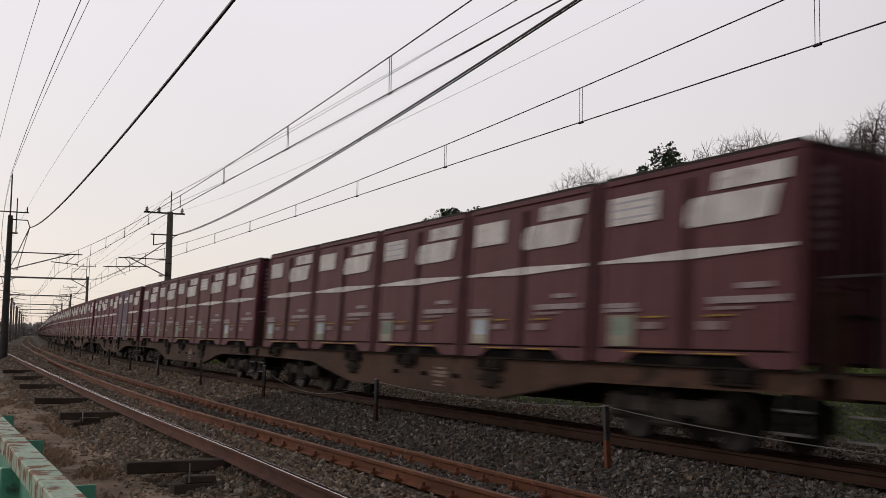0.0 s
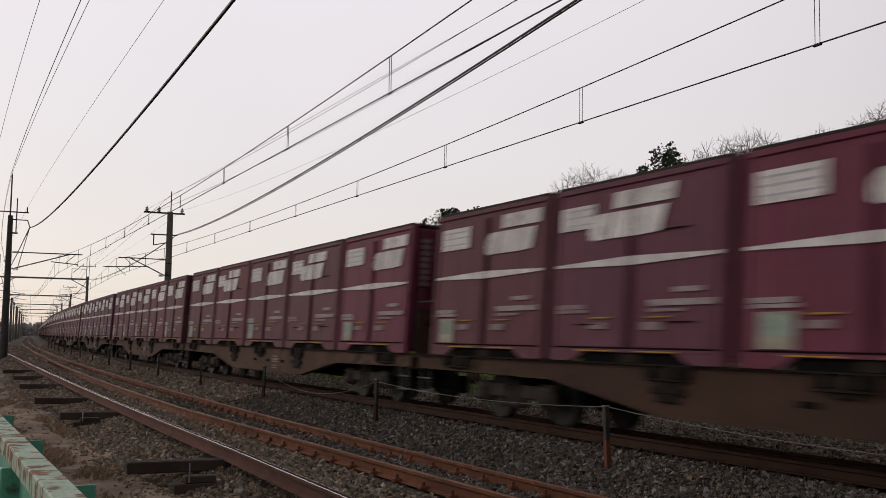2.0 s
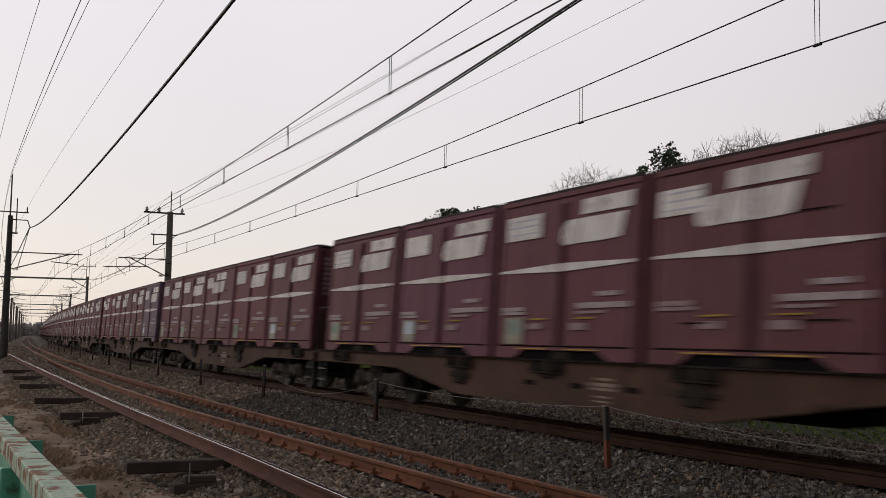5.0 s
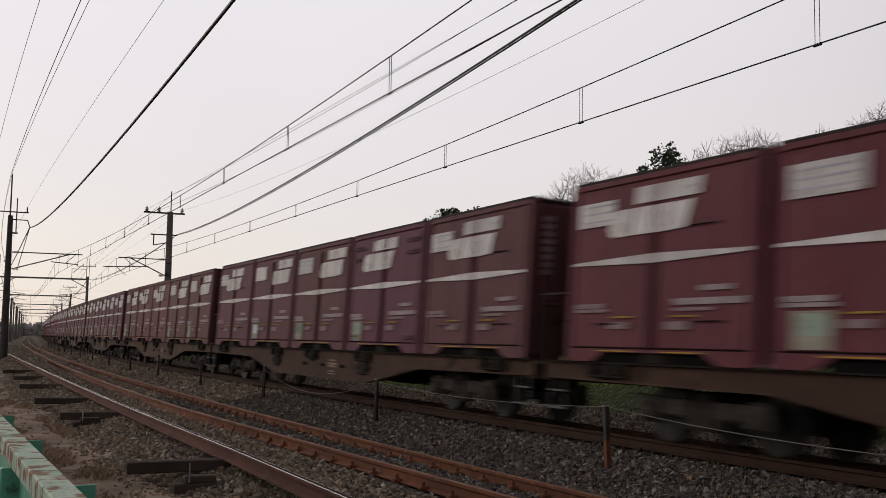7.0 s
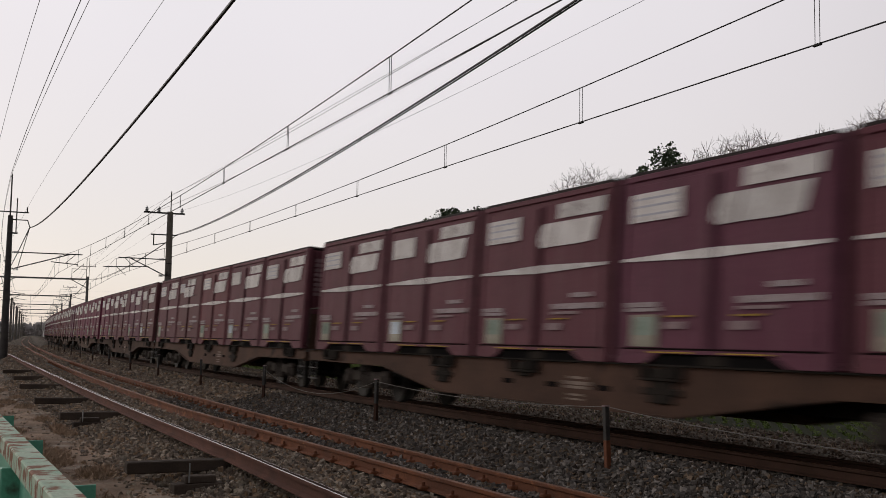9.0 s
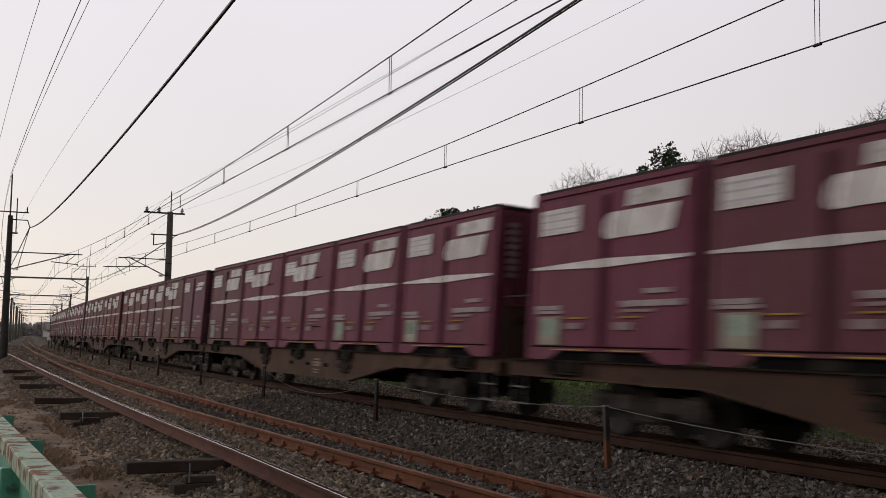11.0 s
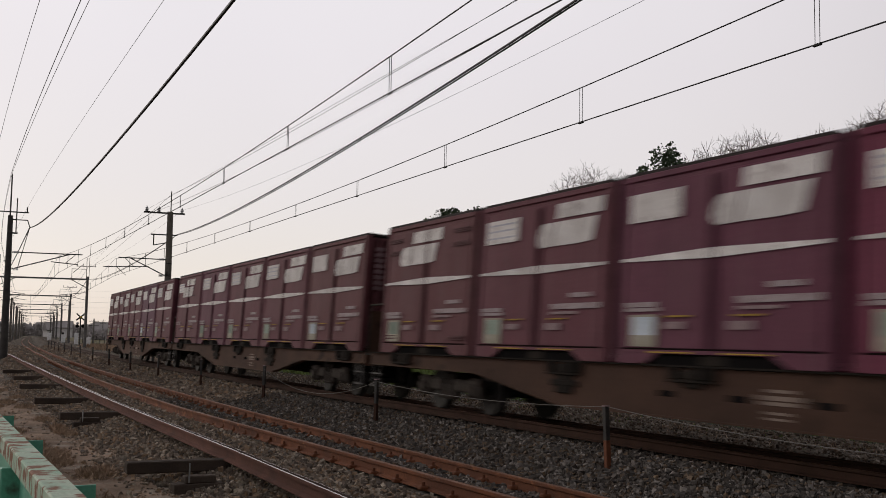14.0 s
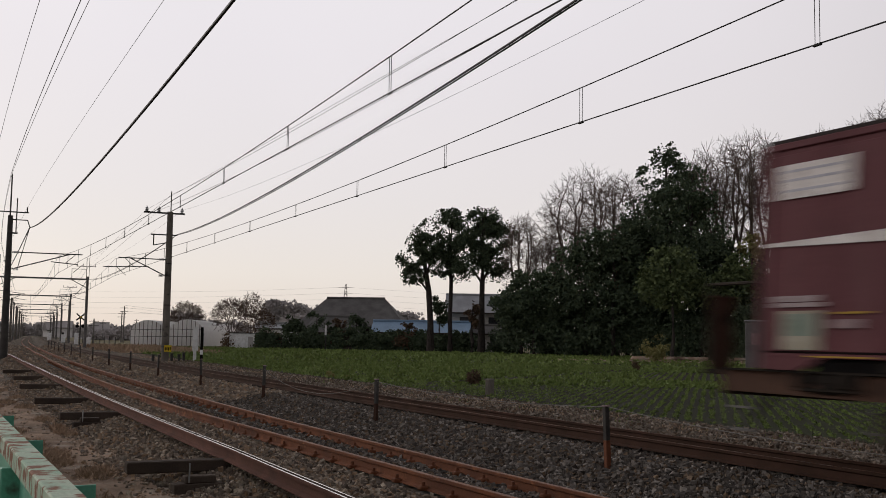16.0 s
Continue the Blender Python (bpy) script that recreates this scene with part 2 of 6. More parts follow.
M = {
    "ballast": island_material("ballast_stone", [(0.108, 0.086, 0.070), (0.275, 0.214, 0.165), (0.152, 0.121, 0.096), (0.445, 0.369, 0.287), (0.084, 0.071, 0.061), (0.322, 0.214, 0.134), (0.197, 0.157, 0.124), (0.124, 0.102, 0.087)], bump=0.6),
    # greyer stone than ballast, the train's shade also darkened into its colours
    "ballast_grey_shaded": island_material("shaded_grey_ballast_stone", [(0.059, 0.052, 0.048), (0.147, 0.126, 0.109), (0.080, 0.070, 0.062), (0.286, 0.252, 0.223), (0.044, 0.039, 0.037), (0.181, 0.126, 0.084), (0.105, 0.091, 0.079), (0.067, 0.060, 0.055)], bump=0.6),
    # dark brown stone, deepened in colour to carry the shadow under the train
    "ballast_train_shade": island_material("train_shaded_ballast_stone", [(0.030, 0.025, 0.022), (0.065, 0.053, 0.045), (0.040, 0.033, 0.028), (0.10, 0.085, 0.070), (0.024, 0.021, 0.019)], bump=0.6),
    "wheel_steel": material("dusty_wheel_steel", (0.050, 0.046, 0.044), (0.029, 0.026, 0.024), rough=0.6, metal=0.3, scale=3, fine=30, bump=0.1),
    "ballast_bed": material("ballast_bed", (0.058, 0.046, 0.037), (0.032, 0.026, 0.022), rough=0.95, scale=1.2, fine=14, bump=1.0, depth=0.05),
    "earth": material("trampled_earth", (0.32, 0.225, 0.16), (0.095, 0.065, 0.048), rough=0.95, scale=0.9, fine=25, bump=0.6, depth=0.03, dirt=(0.27, 0.22, 0.175), dirt_amount=0.2),
    "soil": material("field_soil", (0.029, 0.033, 0.012), (0.022, 0.021, 0.012), rough=0.95, scale=0.06, fine=3, bump=0.5, depth=0.05),
    "far_ground": material("far_ground", (0.13, 0.12, 0.06), (0.16, 0.13, 0.08), rough=0.95, scale=0.02, fine=0.6, bump=0.3),
    "rail_rust": material("rusty_rail", (0.185, 0.066, 0.030), (0.110, 0.042, 0.023), rough=0.85, scale=2.0, fine=60, bump=0.3, dirt=(0.25, 0.095, 0.042), dirt_amount=0.12, spec=0.2),
    "rail_dark": material("dark_rail", (0.060, 0.031, 0.022), (0.040, 0.022, 0.015), rough=0.9, scale=2.0, fine=60, bump=0.2, spec=0.12),
    "rail_brown": material("brown_heavy_rail", (0.150, 0.070, 0.052), (0.100, 0.050, 0.040), rough=0.85, scale=2.0, fine=60, bump=0.2, spec=0.08),
    "pale_stone": island_material("pale_gravel", [(0.11, 0.085, 0.066), (0.17, 0.13, 0.10), (0.075, 0.058, 0.046), (0.36, 0.31, 0.26), (0.14, 0.095, 0.065), (0.06, 0.05, 0.042)]),
    "furrow": material("dark_furrow_soil", (0.028, 0.022, 0.016), (0.02, 0.016, 0.012), rough=0.95, scale=1, fine=9, bump=0.5),
    "rail_top": material("worn_rail_head", (0.72, 0.68, 0.65), (0.55, 0.50, 0.47), rough=0.22, metal=1.0, scale=1.0, fine=30, bump=0.03),
    "rail_mid": material("dull_rail_crown", (0.055, 0.038, 0.030), (0.04, 0.028, 0.023), rough=0.95, scale=1.0, fine=30, bump=0.05, spec=0.02),
    "rail_top_rust": material("brown_rail_head", (0.26, 0.14, 0.09), (0.17, 0.085, 0.055), rough=0.6, metal=0.2, scale=1.0, fine=30, bump=0.1),
    "timber": material("old_sleeper_timber", (0.085, 0.063, 0.050), (0.048, 0.037, 0.030), rough=0.9, scale=2.0, fine=50, bump=0.6, rand=0.25),
    "concrete": material("weathered_concrete", (0.20, 0.19, 0.17), (0.12, 0.11, 0.10), rough=0.9, scale=1.2, fine=30, bump=0.2, dirt=(0.07, 0.065, 0.055), dirt_amount=0.1),
    "steel_dark": material("dark_steel", (0.075, 0.070, 0.066), (0.05, 0.047, 0.045), rough=0.6, metal=0.4, scale=3, fine=40, bump=0.1),
    "steel_grey": material("grey_steel_and_haze", (0.17, 0.16, 0.155), (0.11, 0.105, 0.10), rough=0.7, metal=0.2, scale=2, fine=30, bump=0.1),
    "wire": material("wire_copper_dark", (0.03, 0.03, 0.03), rough=0.6, metal=0.3, fine=5, bump=0.0),
    "galvanised": material("galvanised_steel", (0.36, 0.36, 0.36), (0.26, 0.26, 0.26), rough=0.5, metal=0.6, fine=50, bump=0.05),
    "white_paint": material("white_paint", (0.78, 0.78, 0.78), (0.62, 0.61, 0.60), rough=0.6, scale=3, fine=60, bump=0.05),
    "yellow": material("yellow_paint", (0.68, 0.50, 0.03), (0.55, 0.38, 0.03), rough=0.6, fine=30, bump=0.05),
    "black": material("black_paint_and_hole_shade", (0.012, 0.011, 0.011), rough=0.8, fine=30, bump=0.05, spec=0.0),
    "green": material("chipped_green_paint", (0.12, 0.40, 0.27), (0.09, 0.31, 0.21), rough=0.5, scale=2.5, fine=60, bump=0.15, dirt=(0.05, 0.03, 0.02), dirt_amount=0.04),
    "green_top": material("worn_green_paint", (0.50, 0.55, 0.44), (0.32, 0.47, 0.35), rough=0.7, scale=5, fine=70, bump=0.35, dirt=(0.23, 0.115, 0.075), dirt_amount=0.30),
    "roof_grime": material("roof_grime", (0.05, 0.04, 0.038), (0.035, 0.028, 0.027), rough=0.8, scale=1.5, fine=20, bump=0.2),
    "mark": material("container_marking_white", (0.72, 0.68, 0.655), (0.56, 0.515, 0.49), rough=0.6, scale=2.2, fine=30, bump=0.05, dirt=(0.33, 0.27, 0.26), dirt_amount=0.12, rand=0.12),
    "mark_soft": material("dulled_marking", (0.40, 0.34, 0.34), (0.28, 0.215, 0.22), rough=0.7, scale=5, fine=30, bump=0.05, dirt=(0.20, 0.13, 0.135), dirt_amount=0.12),
    "mast_concrete": material("sooty_mast_concrete", (0.182, 0.163, 0.140), (0.111, 0.099, 0.086), rough=0.9, scale=1.2, fine=30, bump=0.2, dirt=(0.039, 0.036, 0.033), dirt_amount=0.1),
    "wagon_text": material("grimy_stencil", (0.26, 0.20, 0.165), (0.15, 0.11, 0.09), rough=0.8, scale=4, fine=30, bump=0.05),
    "yellow_dim": material("grimy_yellow_paint", (0.44, 0.28, 0.05), (0.29, 0.18, 0.04), rough=0.7, fine=30, bump=0.05),
    "end_text": material("end_wall_marking", (0.22, 0.14, 0.15), (0.16, 0.10, 0.105), rough=0.8, fine=30, bump=0.05),
    "mark_blue": material("marking_blue_grey", (0.49, 0.48, 0.53), (0.40, 0.39, 0.44), rough=0.6, fine=30, bump=0.05),
    "mark_dim": material("faded_marking", (0.30, 0.22, 0.22), (0.22, 0.15, 0.16), rough=0.7, scale=4, fine=30, bump=0.05),
    "card_white": material("white_card", (0.56, 0.60, 0.64), (0.42, 0.47, 0.52), rough=0.7, scale=4, fine=30, bump=0.05, rand=0.15),
    "card_edge": material("yellowed_card_edge", (0.36, 0.33, 0.27), (0.27, 0.24, 0.18), rough=0.7, scale=4, fine=30, bump=0.05, rand=0.2),
    "seam": material("near_black_line", (0.016, 0.011, 0.011), rough=0.9, fine=20, bump=0.05, spec=0.0),
    "wire_rope": material("dull_wire_rope", (0.22, 0.205, 0.19), (0.15, 0.14, 0.13), rough=0.7, metal=0.3, fine=50, bump=0.05),
    "plate": material("card_plate", (0.30, 0.34, 0.29), (0.20, 0.25, 0.20), rough=0.7, scale=3, fine=30, bump=0.05, rand=0.25),
    "wagon": material("wagon_rust_brown", (0.092, 0.050, 0.035), (0.066, 0.037, 0.027), rough=0.85, scale=0.9, fine=25, bump=0.15, dirt=(0.026, 0.017, 0.013), dirt_amount=0.10, rand=0.2, spec=0.12),
    "leaf_dark": island_material("evergreen_leaf_dark", [(0.048, 0.066, 0.044), (0.076, 0.100, 0.058), (0.058, 0.079, 0.051), (0.102, 0.124, 0.067)], rough=0.7),
    "leaf_mid": island_material("evergreen_leaf_mid", [(0.085, 0.11, 0.05), (0.13, 0.155, 0.066), (0.10, 0.125, 0.056), (0.065, 0.085, 0.044)], rough=0.7),
    "leaf_brown": island_material("withered_leaf", [(0.12, 0.078, 0.056), (0.085, 0.06, 0.045), (0.16, 0.10, 0.064), (0.085, 0.074, 0.045)], rough=0.8),
    "leaf_yellow": island_material("yellowed_leaf", [(0.24, 0.22, 0.085), (0.18, 0.175, 0.07), (0.30, 0.25, 0.11)], rough=0.8),
    "dry_grass": island_material("dry_grass", [(0.46, 0.33, 0.23), (0.36, 0.245, 0.165), (0.54, 0.40, 0.29), (0.28, 0.19, 0.13)], rough=0.9),
    "crop": island_material("young_crop", [(0.132, 0.181, 0.048), (0.168, 0.220, 0.063), (0.108, 0.151, 0.043), (0.192, 0.231, 0.078)], rough=0.7),
    "bark": material("grey_bark", (0.060, 0.050, 0.045), (0.035, 0.030, 0.027), rough=0.9, scale=3, fine=30, bump=0.4),
    "bark_pale": material("pale_bark", (0.10, 0.085, 0.075), (0.065, 0.055, 0.05), rough=0.9, scale=3, fine=30, bump=0.4),
    "twig": material("winter_twig", (0.135, 0.100, 0.085), (0.095, 0.072, 0.062), rough=0.9, scale=2, fine=10, bump=0.1),
    "roof_tile": material("grey_roof_tile", (0.15, 0.14, 0.135), (0.10, 0.093, 0.09), rough=0.8, scale=0.6, fine=8, bump=0.3),
    "roof_pale": material("pale_grey_roof_tile", (0.36, 0.36, 0.375), (0.28, 0.28, 0.29), rough=0.7, scale=0.6, fine=8, bump=0.3),
    "hut_grey": material("grey_sheet_wall", (0.17, 0.155, 0.155), (0.13, 0.12, 0.12), rough=0.7, scale=0.8, fine=12, bump=0.1),
    "roof_blue": material("blue_sheet_roof", (0.20, 0.30, 0.42), (0.16, 0.24, 0.34), rough=0.5, scale=0.5, fine=6, bump=0.1),
    "plaster": material("pale_plaster", (0.45, 0.43, 0.41), (0.36, 0.34, 0.32), rough=0.9, scale=0.5, fine=12, bump=0.1),
    "dark_wood": material("dark_boarding", (0.05, 0.04, 0.034), (0.035, 0.028, 0.025), rough=0.9, scale=0.8, fine=15, bump=0.2),
    "film": material("greenhouse_film", (0.78, 0.77, 0.76), (0.66, 0.65, 0.64), rough=0.45, scale=0.7, fine=6, bump=0.1),
    "glass_dark": material("dark_window", (0.03, 0.032, 0.036), rough=0.15, fine=3, bump=0.0),
    # pale far-off colours with the haze of distance mixed in
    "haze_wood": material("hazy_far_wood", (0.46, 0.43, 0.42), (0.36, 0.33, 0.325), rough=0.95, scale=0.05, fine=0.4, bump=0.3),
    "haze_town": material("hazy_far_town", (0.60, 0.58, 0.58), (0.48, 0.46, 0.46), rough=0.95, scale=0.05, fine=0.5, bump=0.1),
    "wagon_dark": material("wagon_underframe_grime", (0.030, 0.024, 0.020), (0.018, 0.015, 0.013), rough=0.9, scale=2.0, fine=25, bump=0.2, spec=0.05),
    "bogie": material("bogie_grime", (0.068, 0.056, 0.048), (0.040, 0.033, 0.028), rough=0.9, scale=3.0, fine=25, bump=0.2, dirt=(0.034, 0.022, 0.016), dirt_amount=0.12, spec=0.08),
}


def container_paint(name, base, dusty=0.28):
    """Faded container paint with washed-down vertical streaks of dust and rust."""
    alt = tuple(c * 0.82 for c in base)
    m = material(name, base, alt, rough=0.68, scale=0.8, fine=25, bump=0.08, dirt=tuple(c * 0.75 for c in base), dirt_amount=0.10, spec=0.15)
    n, l = m.node_tree.nodes, m.node_tree.links
    b = n["Principled BSDF"]
    last = b.inputs["Base Color"].links[0].from_socket
    co, info = n.new("ShaderNodeTexCoord"), n.new("ShaderNodeObjectInfo")
    shift, stretch = n.new("ShaderNodeVectorMath"), n.new("ShaderNodeMapping")
    shift.operation = "ADD"
    far = n.new("ShaderNodeMath")
    far.operation = "MULTIPLY"
    far.inputs[1].default_value = 40.0
    l.new(info.outputs["Random"], far.inputs[0])
    l.new(co.outputs["Object"], shift.inputs[0])
    l.new(far.outputs[0], shift.inputs[1])
    l.new(shift.outputs[0], stretch.inputs["Vector"])
    stretch.inputs["Scale"].default_value = (5.0, 5.0, 0.35)
    streak = n.new("ShaderNodeTexNoise")
    streak.inputs["Scale"].default_value, streak.inputs["Detail"].default_value = 1.6, 5
    l.new(stretch.outputs[0], streak.inputs["Vector"])
    amount = n.new("ShaderNodeMapRange")
    amount.inputs["From Min"].default_value, amount.inputs["From Max"].default_value = 0.42, 0.78
    amount.inputs["To Max"].default_value = dusty
    l.new(streak.outputs["Fac"], amount.inputs["Value"])
    x = n.new("ShaderNodeMix")
    x.data_type = "RGBA"
    x.inputs[7].default_value = (0.19, 0.115, 0.12, 1)
    l.new(amount.outputs[0], x.inputs[0])
    l.new(last, x.inputs[6])
    l.new(x.outputs[2], b.inputs["Base Color"])
    return m


# the paint has faded differently from container to container: side paint, 0.74 darker copy, words
PAINT = {}
for key, base, words in (("m", (0.138, 0.042, 0.057), "dull maroon"), ("b", (0.130, 0.043, 0.050), "brownish maroon"), ("p", (0.138, 0.041, 0.068), "purplish maroon"), ("r", (0.148, 0.036, 0.047), "reddish maroon"),
                         ("g", (0.170, 0.036, 0.068), "bright plum-red"), ("v", (0.132, 0.048, 0.080), "faded plum-purple"), ("u", (0.140, 0.092, 0.130), "greyish violet")):
    # end walls, lock rods and vents take the side colour times 0.74
    PAINT[key] = (container_paint("container_paint_" + words.replace(" ", "_"), base), container_paint("container_dark_paint_" + words.replace(" ", "_"), tuple(c * 0.74 for c in base), 0.2), words)
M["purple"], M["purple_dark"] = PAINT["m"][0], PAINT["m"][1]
bed_nodes, bed_links = M["ballast_bed"].node_tree.nodes, M["ballast_bed"].node_tree.links
cells, shades, bed_co = bed_nodes.new("ShaderNodeTexVoronoi"), bed_nodes.new("ShaderNodeValToRGB"), bed_nodes.new("ShaderNodeTexCoord")
cells.inputs["Scale"].default_value = 13.0
bed_links.new(bed_co.outputs["Object"], cells.inputs["Vector"])
bed_links.new(cells.outputs["Color"], shades.inputs[0])
shades.color_ramp.elements[0].color, shades.color_ramp.elements[1].color = (0.030, 0.024, 0.019, 1), (0.175, 0.138, 0.105, 1)
bed_links.new(shades.outputs[0], bed_nodes["Principled BSDF"].inputs["Base Color"])
film = M["film"]
fn, fl = film.node_tree.nodes, film.node_tree.links
f_tr, f_mx = fn.new("ShaderNodeBsdfTranslucent"), fn.new("ShaderNodeMixShader")
f_tr.inputs["Color"].default_value = (0.82, 0.80, 0.79, 1)
f_mx.inputs[0].default_value = 0.6
fl.new(fn["Principled BSDF"].outputs[0], f_mx.inputs[1])
fl.new(f_tr.outputs[0], f_mx.inputs[2])
fl.new(f_mx.outputs[0], fn["Material Output"].inputs["Surface"])


# ---- mesh helpers ----
def part(name, bm, mat, parent=None, label=""):
    """Link a bmesh as one mesh object, under a thing or part when one is given."""
    me = bpy.data.meshes.new(name)
    bm.to_mesh(me)
    bm.free()
    mats = mat if isinstance(mat, (list, tuple)) else [mat]
    for q in mats:
        me.materials.append(M[q] if isinstance(q, str) else q)
    ob = new(name, me)
    ob.parent = parent
    if label:
        ob["label"] = label
    return ob


def mesh_ob(name, verts, faces, mat, parent=None, label=""):
    me = bpy.data.meshes.new(name)
    me.from_pydata([tuple(v) for v in verts], [], [tuple(f) for f in faces])
    me.materials.append(M[mat] if isinstance(mat, str) else mat)
    ob = new(name, me)
    ob.parent = parent
    if label:
        ob["label"] = label
    return ob


def box(bm, x, y, z, sx, sy, sz, bevel=0.0, mi=0, turn=None):
    """A box centred on x, y with its base at z."""
    r = bmesh.ops.create_cube(bm, size=1.0)
    m = Matrix.Translation((x, y, z + sz / 2)) @ (turn or Matrix()) @ Matrix.Diagonal((sx, sy, sz, 1))
    bmesh.ops.transform(bm, matrix=m, verts=r["verts"])
    fs = {f for v in r["verts"] for f in v.link_faces}
    if bevel:
        out = bmesh.ops.bevel(bm, geom=list({e for f in fs for e in f.edges}), offset=bevel, segments=1, affect="EDGES")
        fs = set(out["faces"]) | {f for f in fs if f.is_valid}
    for f in fs:
        if f.is_valid:
            f.material_index = mi
    return bm


def rod(bm, a, b, r1, r2=None, seg=8, mi=0):
    """A tapered round bar from a to b."""
    a, b = Vector(a), Vector(b)
    d = b - a
    q = d.to_track_quat("Z", "Y").to_matrix().to_4x4()
    r = bmesh.ops.create_cone(bm, cap_ends=True, segments=seg, radius1=r1, radius2=r1 if r2 is None else r2, depth=d.length)
    bmesh.ops.transform(bm, matrix=Matrix.Translation((a + b) / 2) @ q, verts=r["verts"])
    if mi:
        for f in {f for v in r["verts"] for f in v.link_faces}:
            f.material_index = mi
    return bm


def line_tube(verts, faces, pts, r, seg=5):
    """Append a thin tube along pts to lists of vertices and faces."""
    n0 = len(verts)
    for i, p in enumerate(pts):
        p = Vector(p)
        d = (Vector(pts[min(i + 1, len(pts) - 1)]) - Vector(pts[max(i - 1, 0)])).normalized()
        u = d.cross(Vector((0, 0, 1)))
        u = u.normalized() if u.length > 1e-4 else Vector((1, 0, 0))
        v = u.cross(d)
        rr = r[i] if isinstance(r, (list, tuple)) else r
        for k in range(seg):
            a = 2 * math.pi * k / seg
            verts.append(p + (u * math.cos(a) + v * math.sin(a)) * rr)
    for i in range(len(pts) - 1):
        for k in range(seg):
            a, b = n0 + i * seg + k, n0 + i * seg + (k + 1) % seg
            faces.append((a, b, b + seg, a + seg))


def thing(name, label, category, group="", where=None, kind=""):
    ob = tagged(new(name), label, category, group, kind)
    if where is not None:
        ob.matrix_basis = where
    return ob


# ---- the line of the railway ----
K0, K1, NEAREST = 1 / 916.27, -5.73e-6, 9.504
S_AXIS = np.arange(-520.0, 900.0, 1.0)
_k = K0 + K1 * np.clip(S_AXIS, 0, 190.0)
_k[S_AXIS < -60] = 0.0
_th = np.cumsum(_k)
_th -= _th[520]
_x, _y = np.cumsum(np.sin(_th)), np.cumsum(np.cos(_th))
_x += NEAREST - _x[520]
_y -= _y[520]
CANT = radians(3.37)


def at(s, lat=0.0, z=0.0):
    """The place s metres along the far track's middle, lat metres to its right, z above its rails."""
    x, y, th = np.interp(s, S_AXIS, _x), np.interp(s, S_AXIS, _y), np.interp(s, S_AXIS, _th)
    return Vector((x + lat * math.cos(th), y - lat * math.sin(th), z))


def canted(s, lat, z):
    return at(s, lat * math.cos(CANT) + z * math.sin(CANT), -lat * math.sin(CANT) + z * math.cos(CANT))


def pose_at(s, cant=True, lat=0.0, z=0.0):
    p, th = at(s, lat, z), np.interp(s, S_AXIS, _th)
    return pose(p.x, p.y, p.z, 0, math.degrees(CANT) if cant else 0, -math.degrees(th))


def stations(a, b, near=1.0, far=6.0):
    out, s = [], a
    while s < b:
        out.append(s)
        s += near if s < 60 else far
    return out + [b]


def sweep(name, profile, mat, a=-60.0, b=520.0, lat_of=None, tilt=False, parent=None, closed=False, rough=0.0):
    """Carry a cross-section, a list of (lat, z), along the line."""
    ss = stations(a, b)
    verts, faces, n = [], [], len(profile)
    rng = random.Random(5)
    for s in ss:
        off = lat_of(s) if lat_of else (0.0, 0.0)
        for lat, z in profile:
            zz = z + off[1] + rng.uniform(-rough, rough)
            verts.append(canted(s, lat + off[0], zz) if tilt else at(s, lat + off[0], zz))
    for i in range(len(ss) - 1):
        for k in range(n if closed else n - 1):
            k2 = (k + 1) % n
            faces.append((i * n + k, i * n + k2, (i + 1) * n + k2, (i + 1) * n + k))
    return mesh_ob(name, verts, faces, mat, parent)


# ---- ground ----
g = 3500.0
ground = mesh_ob("ground", [(-g, -g, -0.45), (g, -g, -0.45), (g, g, -0.45), (-g, g, -0.45)], [(0, 1, 2, 3)], "far_ground")
tagged(ground, "flat dull winter farmland reaching the horizon", "ground", kind="structure")
bed = sweep("ballast_bed", [(-30, -0.80), (-16.0, -0.44), (-8.6, -0.42), (-7.0, -0.42), (-6.5, -0.34), (-5.9, -0.22), (-5.2, -0.225), (-4.6, -0.225), (-4.0, -0.26), (-3.4, -0.31),
                            (-2.9, -0.38), (-2.4, -0.36), (-1.9, -0.25), (-1.45, -0.16), (-0.6, -0.165), (0.6, -0.22), (1.5, -0.25), (2.1, -0.36), (2.8, -0.40), (3.4, -0.34), (5.0, -0.32), (9, -0.8)], "ballast_bed", rough=0.012)
tagged(bed, "dark crushed-stone ballast bed under both tracks", "ballast bed", kind="structure")

# ---- rails ----
RAIL = [(-0.062, -0.150), (0.062, -0.150), (0.062, -0.138), (0.012, -0.120), (0.009, -0.045), (0.033, -0.034), (0.034, -0.006), (0.026, 0.0),
        (-0.026, 0.0), (-0.034, -0.006), (-0.033, -0.034), (-0.009, -0.045), (-0.012, -0.120), (-0.062, -0.138)]


def rail(label, lat_of, side, top, tilt=False, mid=None, wide=1.0):
    mid = mid or top
    ob = sweep("rail", [(lat * wide, z) for lat, z in RAIL], side, lat_of=lat_of, tilt=tilt, closed=True, a=-40, b=420)
    tagged(ob, label, "rail", "running rails", "structure")
    ss = stations(-40, 420)
    verts, faces = [], []
    for s in ss:
        o = lat_of(s)
        for lat in (-0.030, -0.018, 0.014, 0.030):
            verts.append((canted if tilt else at)(s, o[0] + lat * wide, o[1] + (0.0022 if abs(lat) < 0.02 else 0.0005)))
    for k, q in enumerate((top, mid, top)):
        mesh_ob("running_surface", verts, [(4 * i + k, 4 * i + k + 1, 4 * i + k + 5, 4 * i + k + 4) for i in range(len(ss) - 1)], q, ob)
    return ob


